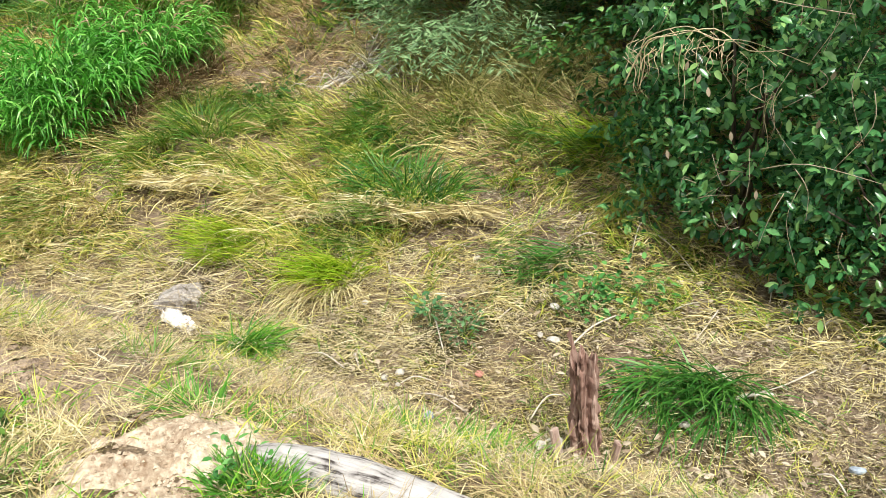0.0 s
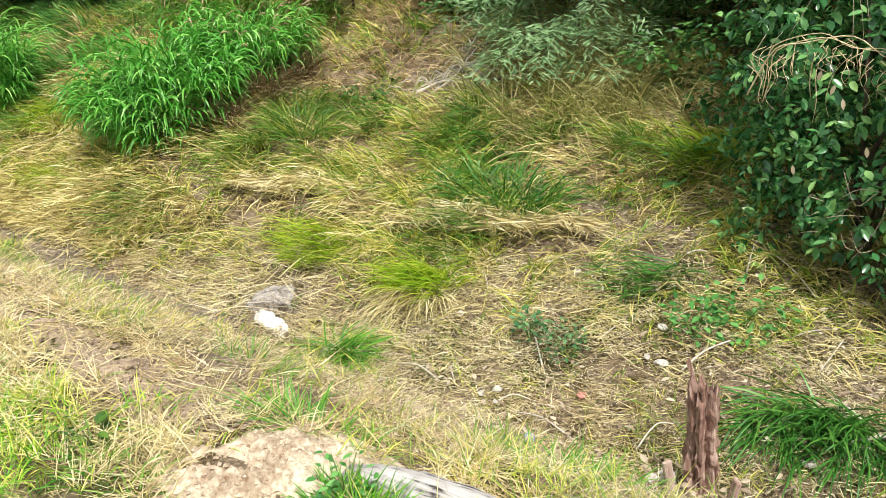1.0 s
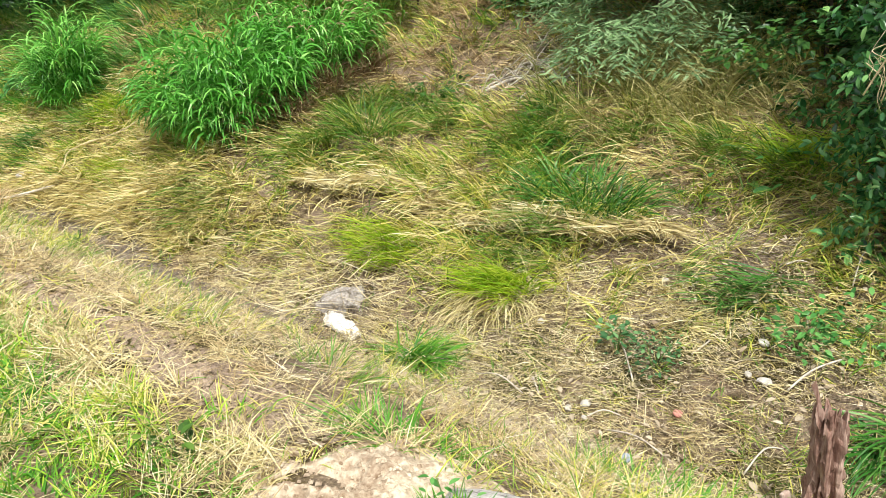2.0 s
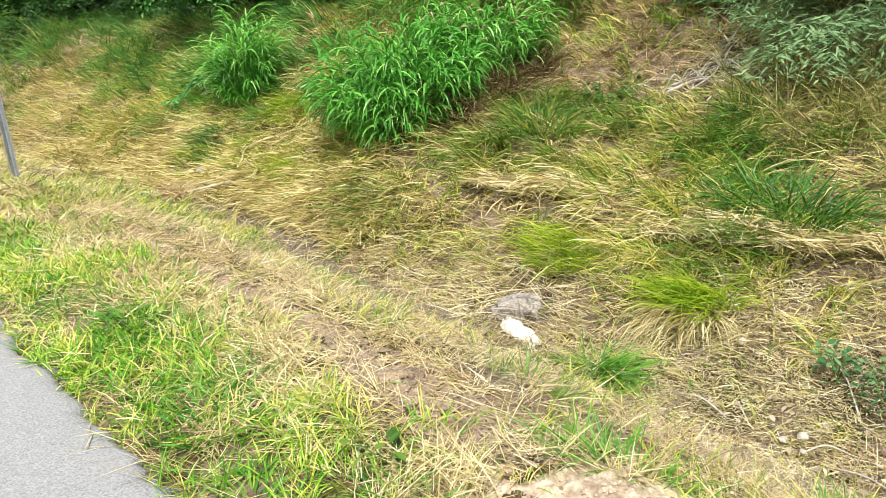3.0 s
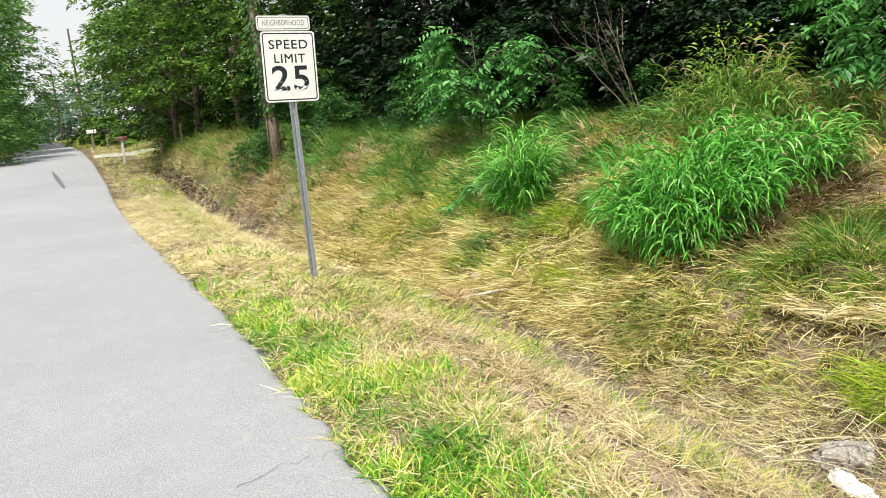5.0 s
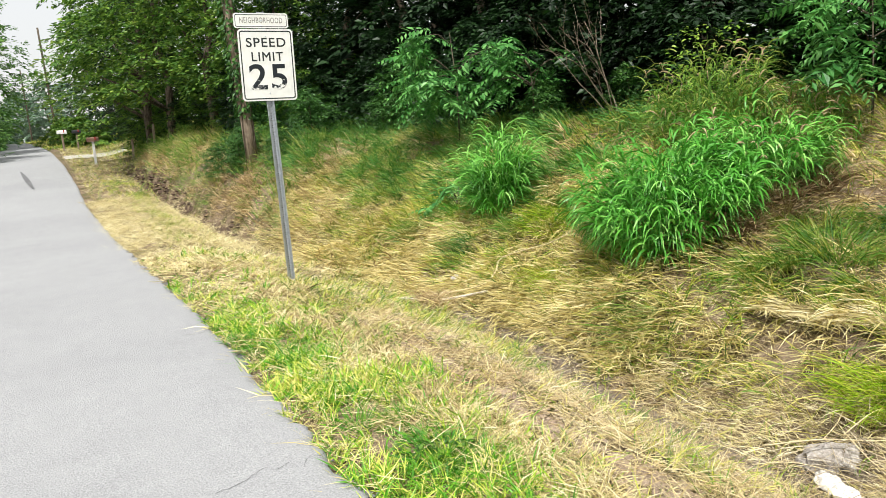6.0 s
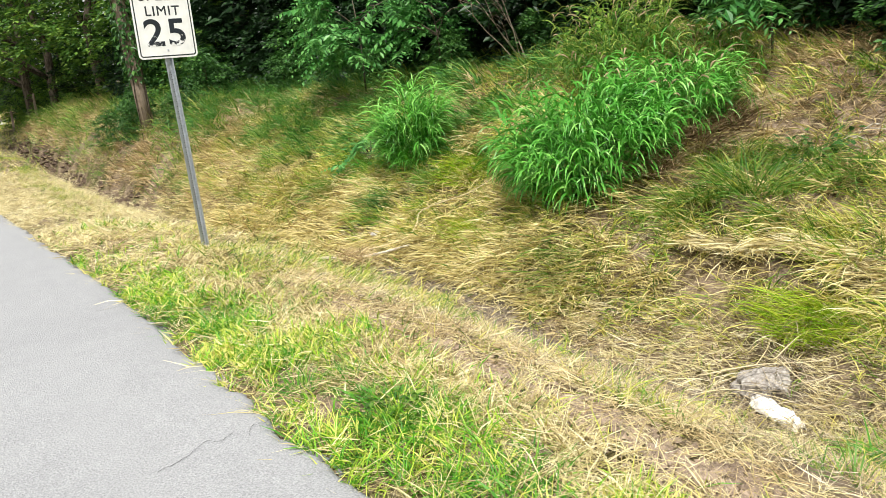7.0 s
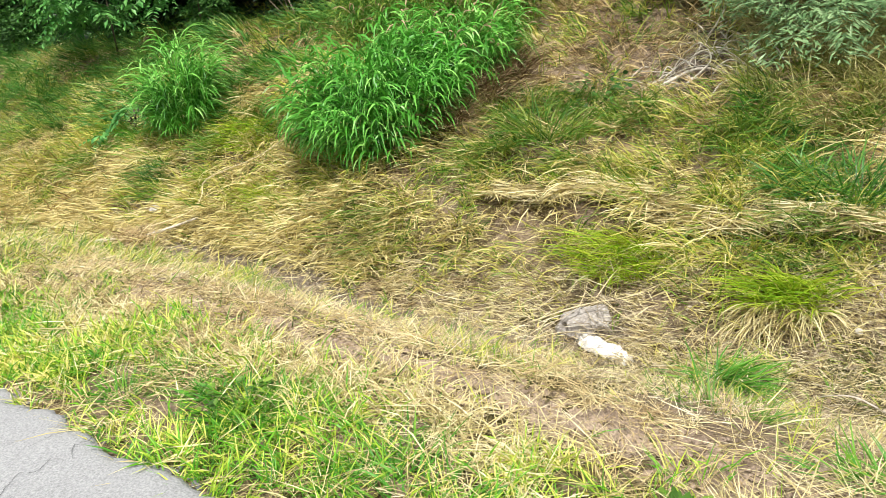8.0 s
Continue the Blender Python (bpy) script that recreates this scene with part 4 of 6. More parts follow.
# ---- woods ----
def crown_arrays(seed, height, radius, clusters, per, leaf, low, slim=.5):
    """Leaves on flat drooping sprays, which leave dark gaps between them."""
    r = np.random.default_rng(seed)
    h = low + (1 - low) * r.random(clusters) ** 1.15
    prof = np.interp(h, (0, .1, .35, .7, 1), (.8, .95, 1, .8, .25))
    a = r.uniform(-math.pi, math.pi, clusters)
    lobes = 1 + .2 * np.sin(3 * a + 9 * h + seed) + .14 * np.sin(7 * a - 13 * h)
    rr = radius * prof * lobes * (r.random(clusters) ** .3) - .3
    c = np.stack([rr * np.cos(a), rr * np.sin(a), h * height], -1)
    a2 = a + r.normal(0, .5, clusters)
    out = unit(np.stack([np.cos(a2), np.sin(a2), r.normal(.05, .2, clusters)], -1))
    side = np.stack([-np.sin(a2), np.cos(a2), 0 * a2], -1)
    f = r.random((clusters, per)) ** .7
    reach = (r.uniform(.45, 1.0, clusters) * (radius / 2.4) ** .6)[:, None]
    lat = r.uniform(-1, 1, (clusters, per))
    pos = c[:, None] + out[:, None] * (f * reach)[..., None] + side[:, None] * (lat * .38 * reach * np.sin(np.clip(f, .15, .95) * 3.1))[..., None] + r.normal(0, .035, (clusters, per, 3))
    pos[..., 2] = np.maximum(pos[..., 2] - (f * reach) ** 2 * .5 - .1 * lat ** 2 * reach, .02)
    along = unit(out[:, None] * .8 + side[:, None] * (np.sign(lat) * .8)[..., None] + r.normal(0, .3, (clusters, per, 3)) + np.array([0, 0, -.3]))
    face = unit(np.array([0, 0, 1.0]) + out[:, None] * .35 + r.normal(0, .3, (clusters, per, 3)))
    n = clusters * per
    L = r.uniform(.7, 1.3, n) * leaf
    return leaf_arrays(pos.reshape(-1, 3), along.reshape(-1, 3), face.reshape(-1, 3), L, L * slim * r.uniform(.8, 1.2, n)), c


def make_tree(name, label, category, seed, height, radius, clusters, per, leaf, mat, m, group, low=0.0, slim=.5, limbs=7, thick=.02):
    root = thing(name, m, label, category, group)
    (v, f), c = crown_arrays(seed, height, radius, clusters, per, leaf, low, slim)
    rnd = random.Random(seed)
    bend = [(rnd.uniform(-.05, .05) * height * k / 6, rnd.uniform(-.05, .05) * height * k / 6, height * .85 * k / 6 - .2 * (k == 0)) for k in range(7)]
    part("trunk", tube(bend, [thick * height * (1 - .14 * k) for k in range(7)], 9, .12, seed), BARK, root, smooth=True)
    for j in range(limbs):
        tip = Vector(c[rnd.randrange(len(c))]) * .85
        k = min(5, max(1, int(tip.z / height * 5)))
        a = Vector(bend[k])
        mid = (a + tip) / 2 + Vector((0, 0, .15))
        part("limb", tube([a, mid, tip], [thick * height * .4, thick * height * .22, .004], 6, .1, j), BARK, root, smooth=True)
    sub("crown", quick_mesh("crown", v, f, mat), root)
    return root


def row_of(source, spots):
    for v, u, s, rz in spots:
        copy_thing(source, place(v, u, rz=rz)).scale = (s, s, s)


WOODS, SCRUB = "trees along the edge of the woods", "shrubs at the foot of the woods"
tree_a = make_tree("tree", "dense broadleaf tree at the wood's edge, green leaves darkened for shade", "tree", 3, 8, 2.5, 430, 27, .19, LEAF_WOOD_SHADED, place(10.6, 13), WOODS, .03)
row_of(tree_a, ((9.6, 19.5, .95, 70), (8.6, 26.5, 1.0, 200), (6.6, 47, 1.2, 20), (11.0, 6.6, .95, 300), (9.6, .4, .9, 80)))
tree_b = make_tree("tree", "broadleaf tree hung with shade-darkened foliage to the ground", "tree", 5, 6.5, 2.3, 400, 27, .17, LEAF_WOOD_SHADED, place(10.2, 16.2), WOODS, .03)
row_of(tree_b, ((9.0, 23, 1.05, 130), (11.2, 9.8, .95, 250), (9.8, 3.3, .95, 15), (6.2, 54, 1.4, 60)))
tree_c = make_tree("tree", "yellow-green broadleaf tree leaning over the verge", "tree", 8, 9, 3.1, 430, 28, .2, LEAF_LIGHT, place(5.6, 33), WOODS, .22)
row_of(tree_c, ((4.3, 42, 1.25, 90), (4.6, 37.5, 1.1, 150), (6.8, 28.5, .85, 10), (6.0, 66, 1.3, 10)))
tree_d = make_tree("tree", "tall mid green broadleaf tree across the road", "tree", 18, 8, 2.3, 420, 27, .17, LEAF_MID, place(-5.9, 64), WOODS, .02)
row_of(tree_d, ((-5.7, 76, 2.1, 140), (-5.4, 92, 2.5, 20), (-5.0, 112, 2.9, 250), (-7.0, 54, 1.7, 80), (-8.5, 84, 2.8, 190)))
tree_d.scale = (1.8, 1.8, 1.8)
far_tree = make_tree("tree", "broadleaf tree inside the woods, green leaves darkened for shade", "tree", 12, 9, 3.0, 240, 21, .27, LEAF_WOOD_SHADED, place(14, 10), WOODS, .0, .6)
# The enlarged rows also keep light from above off the wood's edge.
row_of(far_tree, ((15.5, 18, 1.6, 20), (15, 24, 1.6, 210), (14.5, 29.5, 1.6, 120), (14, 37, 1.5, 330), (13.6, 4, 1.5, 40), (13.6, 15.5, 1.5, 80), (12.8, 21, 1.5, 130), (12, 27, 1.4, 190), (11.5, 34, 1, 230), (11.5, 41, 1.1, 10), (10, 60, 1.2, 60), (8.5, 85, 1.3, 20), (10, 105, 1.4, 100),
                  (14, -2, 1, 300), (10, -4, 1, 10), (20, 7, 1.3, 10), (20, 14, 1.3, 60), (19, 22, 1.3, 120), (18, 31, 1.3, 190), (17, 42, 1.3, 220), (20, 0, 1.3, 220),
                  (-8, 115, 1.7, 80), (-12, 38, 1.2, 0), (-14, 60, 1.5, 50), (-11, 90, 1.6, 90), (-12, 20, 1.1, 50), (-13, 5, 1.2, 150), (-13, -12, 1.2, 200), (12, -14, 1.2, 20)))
haze_tree = make_tree("tree", "distant tree beyond the crest, haze painted into its blue-green leaves", "tree", 15, 9, 3.2, 200, 20, .5, LEAF_HAZED, place(-2.5, 190), "trees beyond the crest", .0, .6)
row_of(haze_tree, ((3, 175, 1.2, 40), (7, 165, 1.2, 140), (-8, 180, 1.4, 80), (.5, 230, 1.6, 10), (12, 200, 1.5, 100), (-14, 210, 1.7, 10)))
hedge = make_tree("shrub", "light green roadside shrub across the road", "shrub", 33, 1.6, 1.3, 120, 26, .2, LEAF_LIGHT, place(-6.2, 52), "shrubs across the road", .0, .55, 3, .012)
row_of(hedge, ((-6.6, 57, 1, 60), (-6.2, 64, 1.1, 200), (3.4, 72, 1.4, 20), (3.0, 80, 1.5, 110), (4.6, 64, 1.3, 250)))
shrub_a = make_tree("shrub", "leafy undergrowth shrub on the bank top, leaves darkened for shade", "shrub", 31, 2.2, 1.2, 160, 28, .13, LEAF_WOOD_SHADED, place(9.0, 11.2), SCRUB, .0, .5, 4, .012)
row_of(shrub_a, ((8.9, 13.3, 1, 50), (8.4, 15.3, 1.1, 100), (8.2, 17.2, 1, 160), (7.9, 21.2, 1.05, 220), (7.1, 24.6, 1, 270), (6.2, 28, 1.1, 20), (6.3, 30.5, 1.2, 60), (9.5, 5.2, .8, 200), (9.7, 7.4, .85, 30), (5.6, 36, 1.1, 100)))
light_shrub = make_tree("shrub", "yellow-green leafy shrub hanging over the bank", "shrub", 39, 2.2, 1.15, 170, 26, .13, LEAF_LIGHT, place(6.2, 31), SCRUB, .0, .55, 4, .012)
row_of(light_shrub, ((6.3, 27.6, .85, 40), (5.6, 35.2, 1.0, 130), (5.2, 39.6, 1.05, 200), (4.6, 44.5, 1.2, 280), (6.4, 24.6, .8, 330), (5.0, 48, 1.2, 20)))
shrub_b = make_tree("shrub", "mid green leafy shrub at the wood's edge", "shrub", 37, 1.8, 1.0, 180, 26, .1, LEAF_VINE, place(9.9, 8.6), SCRUB, .0, .55, 4, .012)
row_of(shrub_b, ((3.95, 21.8, .5, 20), (3.7, 23.2, .45, 130), (4.3, 22.6, .55, 250), (4.4, 19.6, .4, 70), (7.3, 17.6, .5, 20), (7.6, 13.8, .45, 200), (7.1, 15.9, .4, 100), (6.6, 18.9, .5, 300), (8.2, 12.3, .5, 40), (6.1, 23.0, .6, 90), (9.6, 9.7, 1, 80), (8.9, 6.3, .75, 150), (7.6, 19.2, 1, 220), (5.7, 21.4, .75, 10), (6.4, 26.4, 1, 300), (7.8, 2.9, .9, 30), (7.2, 1.7, 1, 100)))
willow = make_tree("shrub", "grey-green shrub with narrow drooping leaves", "shrub", 41, 1.9, 1.2, 300, 50, .105, LEAF_GREY, place(7.75, 4.45), SCRUB, .05, .17, 6, .01)


def pinnate_sapling(u, v, z, n, size, seed, label, spread=.6, low=.35):
    """A young tree whose boughs carry long feathered leaves of many narrow leaflets, hanging in uneven tiers."""
    rnd = np.random.default_rng(seed)
    root = thing("sapling", place(v, u), label, "sapling", "feather-leaved saplings")
    top = z - float(rough(u, v))
    boughs = []
    part("stem", tube([(0, 0, -.1), (.05, .02, top * .5), (-.05, -.05, top)], [.018, .012, .005], 7, .05, seed), BARK, root, smooth=True)
    for j in range(7):
        a, h = rnd.uniform(-math.pi, math.pi), top * rnd.uniform(low, .95)
        reach = spread * rnd.uniform(.4, 1.3)
        tip = np.array([math.cos(a) * reach, math.sin(a) * reach, h + rnd.uniform(.0, .35)])
        part("limb", tube([(0, 0, h - .1), tuple(tip * .5 + np.array([0, 0, h * .5 + .05])), tuple(tip)], [.014, .01, .005], 6, .05, j), BARK, root, smooth=True)
        boughs.append((tip, a))
    vv, ff, base = [], [], 0
    for i in range(n):
        tip, a0 = boughs[i % len(boughs)]
        a = a0 + rnd.normal(0, 1.1)
        start = tip * rnd.uniform(.75, 1.05) + rnd.normal(0, .08, 3)
        length = size * rnd.uniform(.45, 1.15)
        d = np.array([math.cos(a), math.sin(a), rnd.uniform(-.35, .55)])
        steps = 10
        f = np.linspace(.12, 1, steps)[:, None]
        bendy = np.array([-math.sin(a), math.cos(a), 0]) * rnd.normal(0, .15)
        rib = start + d * f * length + (np.array([0, 0, -rnd.uniform(.35, .8)]) + bendy) * f ** 2 * length
        tangent = unit(np.gradient(rib, axis=0))
        sidev = unit(np.cross(tangent, unit(np.array([rnd.normal(0, .35), rnd.normal(0, .35), 1.0]))))
        for sgn in (1, -1):
            L = (length * .24 * np.sin(np.clip(f[:, 0], .15, .95) * 3.0 + .1) + .03) * rnd.uniform(.75, 1.15, steps)
            lv, lf = leaf_arrays(rib, unit(sidev * sgn + tangent * .5 + np.array([0, 0, -.35]) + rnd.normal(0, .12, (steps, 3))), unit(np.tile([0, 0, 1.0], (steps, 1)) + rnd.normal(0, .3, (steps, 3))), L, L * .4)
            vv.append(lv)
            ff.append(lf + base)
            base += len(lv)
    sub("foliage", quick_mesh("foliage", np.concatenate(vv), np.concatenate(ff), LEAF_FROND), root)


pinnate_sapling(15.2, 6.6, 3.1, 170, .75, 3, "bright feather-leaved sapling hanging over the bank", .75, .3)
pinnate_sapling(13.9, 7.4, 2.5, 60, .65, 4, "small feather-leaved sapling beside the dead bush", .5, .4)
pinnate_sapling(8.3, 8.6, 2.7, 80, .7, 5, "feather-leaved sapling among the bank-top shrubs", .6, .45)
pinnate_sapling(12.5, 5.15, float(rough(12.5, 5.15)) + .3, 22, .55, 11, "low fern-like weed beside the smaller grass clump", .2, .3)
pinnate_sapling(25, 6.7, 3.0, 60, .8, 7, "feather-leaved sapling at the roadside wood")


# ---- big evergreen bush ----
def evergreen_bush(u, v, rv, ru, height, k, seed, label, stems=11):
    root = thing("evergreen_bush", place(v, u), label, "bush", "evergreen bushes")
    r = np.random.default_rng(seed)
    per = 9
    a, h = r.uniform(-math.pi, math.pi, k), r.random(k) ** 1.1
    rad = (1 + .14 * np.sin(4 * a + 5 * h) + .1 * np.sin(9 * a - 11 * h)) * np.interp(h, (0, .1, .4, .75, 1), (.9, .97, .98, .9, .5)) * (r.random(k) ** .2)
    c = np.stack([rv * rad * np.cos(a), ru * rad * np.sin(a), .03 + h * height], -1)
    out = unit(np.stack([np.cos(a), np.sin(a), r.normal(.1, .5, k)], -1) + r.normal(0, .4, (k, 3)))
    f = np.linspace(0, 1, per)[None, :] + r.normal(0, .03, (k, per))
    pos = c[:, None] + out[:, None] * f[..., None] * .22
    spin = f * 10 + r.uniform(0, 6, k)[:, None]
    ref = unit(np.cross(out, [0, 0, 1.0]))
    oth = np.cross(out, ref)
    fan = ref[:, None] * np.cos(spin)[..., None] + oth[:, None] * np.sin(spin)[..., None]
    along = unit(out[:, None] * .6 + fan + np.array([0, 0, -.1]))
    face = unit(out[:, None] * .5 + np.array([0, 0, .9]) + r.normal(0, .25, (k, per, 3)))
    n = k * per
    L = r.uniform(.045, .095, n)
    vv, ff = leaf_arrays(pos.reshape(-1, 3), along.reshape(-1, 3), face.reshape(-1, 3), L, L * r.uniform(.42, .54, n), True)
    sub("foliage", quick_mesh("foliage", vv, ff, LEAF_DARK, True), root)
    rnd = random.Random(seed)
    for j in range(stems):
        b = Vector((rnd.uniform(-.3, .2) * rv, rnd.uniform(-.4, .4) * ru, -.1))
        tip = Vector((rnd.uniform(-.8, .7) * rv, rnd.uniform(-.7, .7) * ru, rnd.uniform(.5, .9) * height))
        part("stem", tube([b, b.lerp(tip, .4) + Vector((0, 0, .1)), tip], [.011 * height, .007 * height, .004], 7, .1, j), BARK, root, smooth=True)
    return root


evergreen_bush(-.2, 5.9, 1.45, 2.2, 3.8, 2700, 21, "large dark green bush with glossy oval leaves")
evergreen_bush(.15, 4.95, .5, .75, 1.1, 520, 22, "low dark green bush with glossy oval leaves", 5)
evergreen_bush(1.3, 5.45, .55, .68, 2.0, 620, 23, "glossy-leaved bush leaning out of the large one", 5)
evergreen_bush(-.75, 4.7, .5, .5, 1.0, 320, 24, "low glossy-leaved bush beside the young tree", 4)
part("young_tree", tube([(0, 0, -.1), (.03, .02, 1.2), (-.02, .05, 2.4), (.05, 0, 4.2)], [.1, .085, .08, .06], 12, .06, 2), BARK, smooth=True, m=place(4.75, -.1))
tagged(bpy.data.objects["young_tree"], "slim brown bare young tree standing in the bush", "tree")


def twig(name, label, points, radius, mat, category="twig", group="", taper=.4, sides=6):
    """A bent stick through points given as (v, u, height over the ground)."""
    o = Vector((points[0][0], points[0][1], float(rough(points[0][1], points[0][0]))))
    pts = [Vector((v, u, float(rough(u, v)) + h)) - o for v, u, h in points]
    fine = []
    for i in range(len(pts) - 1):
        p0, p1, p2, p3 = pts[max(i - 1, 0)], pts[i], pts[i + 1], pts[min(i + 2, len(pts) - 1)]
        for k in range(4):
            t = k / 4
            fine.append(.5 * (2 * p1 + (p2 - p0) * t + (2 * p0 - 5 * p1 + 4 * p2 - p3) * t * t + (3 * p1 - p0 - 3 * p2 + p3) * t ** 3))
    fine.append(pts[-1])
    n = len(fine)
    ob = part(name, tube(fine, [radius * (1 - (1 - taper) * i / (n - 1)) for i in range(n)], sides, .12, n), mat, smooth=True, m=TURN @ Matrix.Translation(o))
    return tagged(ob, label, category, group)


# dead vines and twigs caught in the bush
VINES = "dead vines caught in the bush"
rv = random.Random(17)
for j in range(34):
    u0, z0 = rv.uniform(-.4, 1.9), rv.uniform(.5, 2.2)
    v0 = 4.42 + .2 * max(0, u0 - .2) ** 2 + rv.uniform(-.05, .12)
    drop = rv.uniform(.15, .6)
    twig("dead_vine", "thin pale dead vine hanging in the bush", [(v0, u0, z0), (v0 - .04, u0 + rv.uniform(-.1, .1), z0 - drop * .4), (v0 - .03, u0 + rv.uniform(-.15, .15), z0 - drop)], rv.uniform(.0012, .0028), VINE_WOOD, "vine", VINES, .5, 5)
def absolute(points):
    """Points (v, u, z) turned to heights over the ground."""
    return [(v, u, z - float(rough(u, v))) for v, u, z in points]


for j in range(3):
    d, e, w = rv.uniform(-.05, .05), rv.uniform(-.05, .05), rv.uniform(-.04, .04)
    twig("dead_vine", "long pale dead vine draped over the top of the bush", absolute([(4.78, 1.8 + d, .86 + e), (4.76, 1.75 + e, 1.0 + d), (4.73 + w, 1.68 + w, 1.13 + e), (4.7, 1.5 + d, 1.16 + w), (4.68 - w, 1.32 + e, 1.14 + d * .6), (4.66, 1.12, 1.08 + w), (4.68, .98 - .08 * j, 1.02 + d)]), rv.uniform(.0025, .005), VINE_STRAW, "vine", VINES, .5, 6)
for j in range(46):
    u0 = rv.uniform(.95, 1.85)
    z0 = 1.15 - 1.1 * abs(u0 - 1.5) ** 2 + rv.uniform(-.08, .03)
    drop, slip = rv.choice((.06, .1, .14, .2, .34)) * rv.uniform(.7, 1.2), rv.uniform(-.1, .1)
    twig("dead_vine", "thin straw-coloured vine hanging from the drape", absolute([(4.74, u0, z0), (4.71, u0 + slip * .9, z0 - drop * .3), (4.69, u0 + slip * rv.uniform(-.3, 1.2), z0 - drop * .7), (4.72, u0 + slip, z0 - drop)]), rv.uniform(.0012, .003), VINE_STRAW, "vine", VINES, .6, 5)
for u0, z0 in ((1.37, .93), (1.33, .86), (1.44, 1.0), (.76, .7), (1.55, .5), (1.2, .62), (1.05, .3), (.7, .95)):
    lv, lf = leaf_arrays(np.zeros((1, 3)), np.array([[rv.uniform(-.3, .3), rv.uniform(-.4, .4), -1.0]]), np.array([[-1.0, -.3, .2]]), np.array([.055]), np.array([.024]), True)
    tagged(sub("dead_leaf", quick_mesh("dead_leaf", lv, lf, DEAD_LEAF, True), m=TURN @ pose(4.68, u0, z0)), "pale curled dead leaf hung in the bush", "leaf", "dead leaves in the bush")
for j in range(14):
    u0, z0 = rv.uniform(1.0, 1.5), rv.uniform(.05, .4)
    a = rv.uniform(-.25, .25)
    twig("dead_vine", "tangled dead twig caught in the bush", absolute([(4.7, u0, z0), (4.66, u0 + a * .5, z0 + rv.uniform(-.06, .06)), (4.7, u0 + a, z0 + rv.uniform(-.12, .12))]), rv.uniform(.0012, .0028), VINE_WOOD, "vine", VINES, .6, 5)
twig("dead_branch", "dead bare branch reaching across the bush", [(4.6, 1.6, 1.85), (4.42, 1.25, 1.86), (4.35, .95, 1.78), (4.33, .6, 1.7)], .0045, VINE_WOOD, "branch", "dead branches in the bush")
twig("dead_branch", "dead bare branch lower in the bush", [(4.5, 1.0, .95), (4.36, .75, 1.0), (4.34, .4, .9)], .0035, VINE_WOOD, "branch", "dead branches in the bush")


def dead_bush():
    """Bare crooked branches that fork again and again from one foot."""
    root = thing("dead_bush", place(8.0, 12.3), "bare grey-brown dead bush on the bank top", "bush")
    rd = random.Random(9)

    def grow(start, way, length, radius, depth):
        pts, p, w = [start], start.copy(), way.copy()
        for _ in range(5):
            w = (w + Vector((rd.uniform(-.22, .2), rd.uniform(-.2, .2), rd.uniform(-.12, .14)))).normalized()
            p = p + w * length / 5
            pts.append(p.copy())
        part("branch", tube(pts, [radius * (1 - .13 * k) for k in range(6)], 5, .1, depth), DEAD_TWIG, root, smooth=True)
        if depth:
            for _ in range(2 if depth > 1 else 3):
                k = rd.randrange(2, 6)
                grow(pts[k], (w + Vector((rd.uniform(-.7, .5), rd.uniform(-.6, .6), rd.uniform(-.2, .5)))).normalized(), length * rd.uniform(.4, .65), radius * .55, depth - 1)

    for j in range(6):
        grow(Vector((rd.uniform(-.06, .06), rd.uniform(-.06, .06), -.05)), Vector((-.1 - .13 * j + rd.uniform(-.1, .1), rd.uniform(-.4, .4), 1)).normalized(), rd.uniform(1.3, 2.0), .01, 2)


dead_bush()


# ---- road sign ----
def lettering(text, size, fat):
    cu = bpy.data.curves.new("text", "FONT")
    cu.body, cu.size, cu.align_x, cu.align_y, cu.extrude, cu.space_character = text, size, "CENTER", "CENTER", .0004, 1.12
    cu.bevel_depth, cu.bevel_resolution = fat, 0
    ob = bpy.data.objects.new("text", cu)
    scene.collection.objects.link(ob)
    dg = bpy.context.evaluated_depsgraph_get()
    me = bpy.data.meshes.new_from_object(ob.evaluated_get(dg))
    bpy.data.objects.remove(ob)
    bpy.data.curves.remove(cu)
    return me


def rounded_plate(w, h, r, t):
    bm = bmesh.new()
    ring = []
    for cx, cz, a0 in ((w / 2 - r, h / 2 - r, 0), (-w / 2 + r, h / 2 - r, 90), (-w / 2 + r, -h / 2 + r, 180), (w / 2 - r, -h / 2 + r, 270)):
        for k in range(6):
            a = radians(a0 + 18 * k)
            ring.append(bm.verts.new((cx + r * math.cos(a), 0, cz + r * math.sin(a))))
    face = bm.faces.new(ring)
    ext = bmesh.ops.extrude_face_region(bm, geom=[face])
    for vert in ext["geom"]:
        if isinstance(vert, bmesh.types.BMVert):
            vert.co.y += t
    bmesh.ops.recalc_face_normals(bm, faces=bm.faces)
    return bm


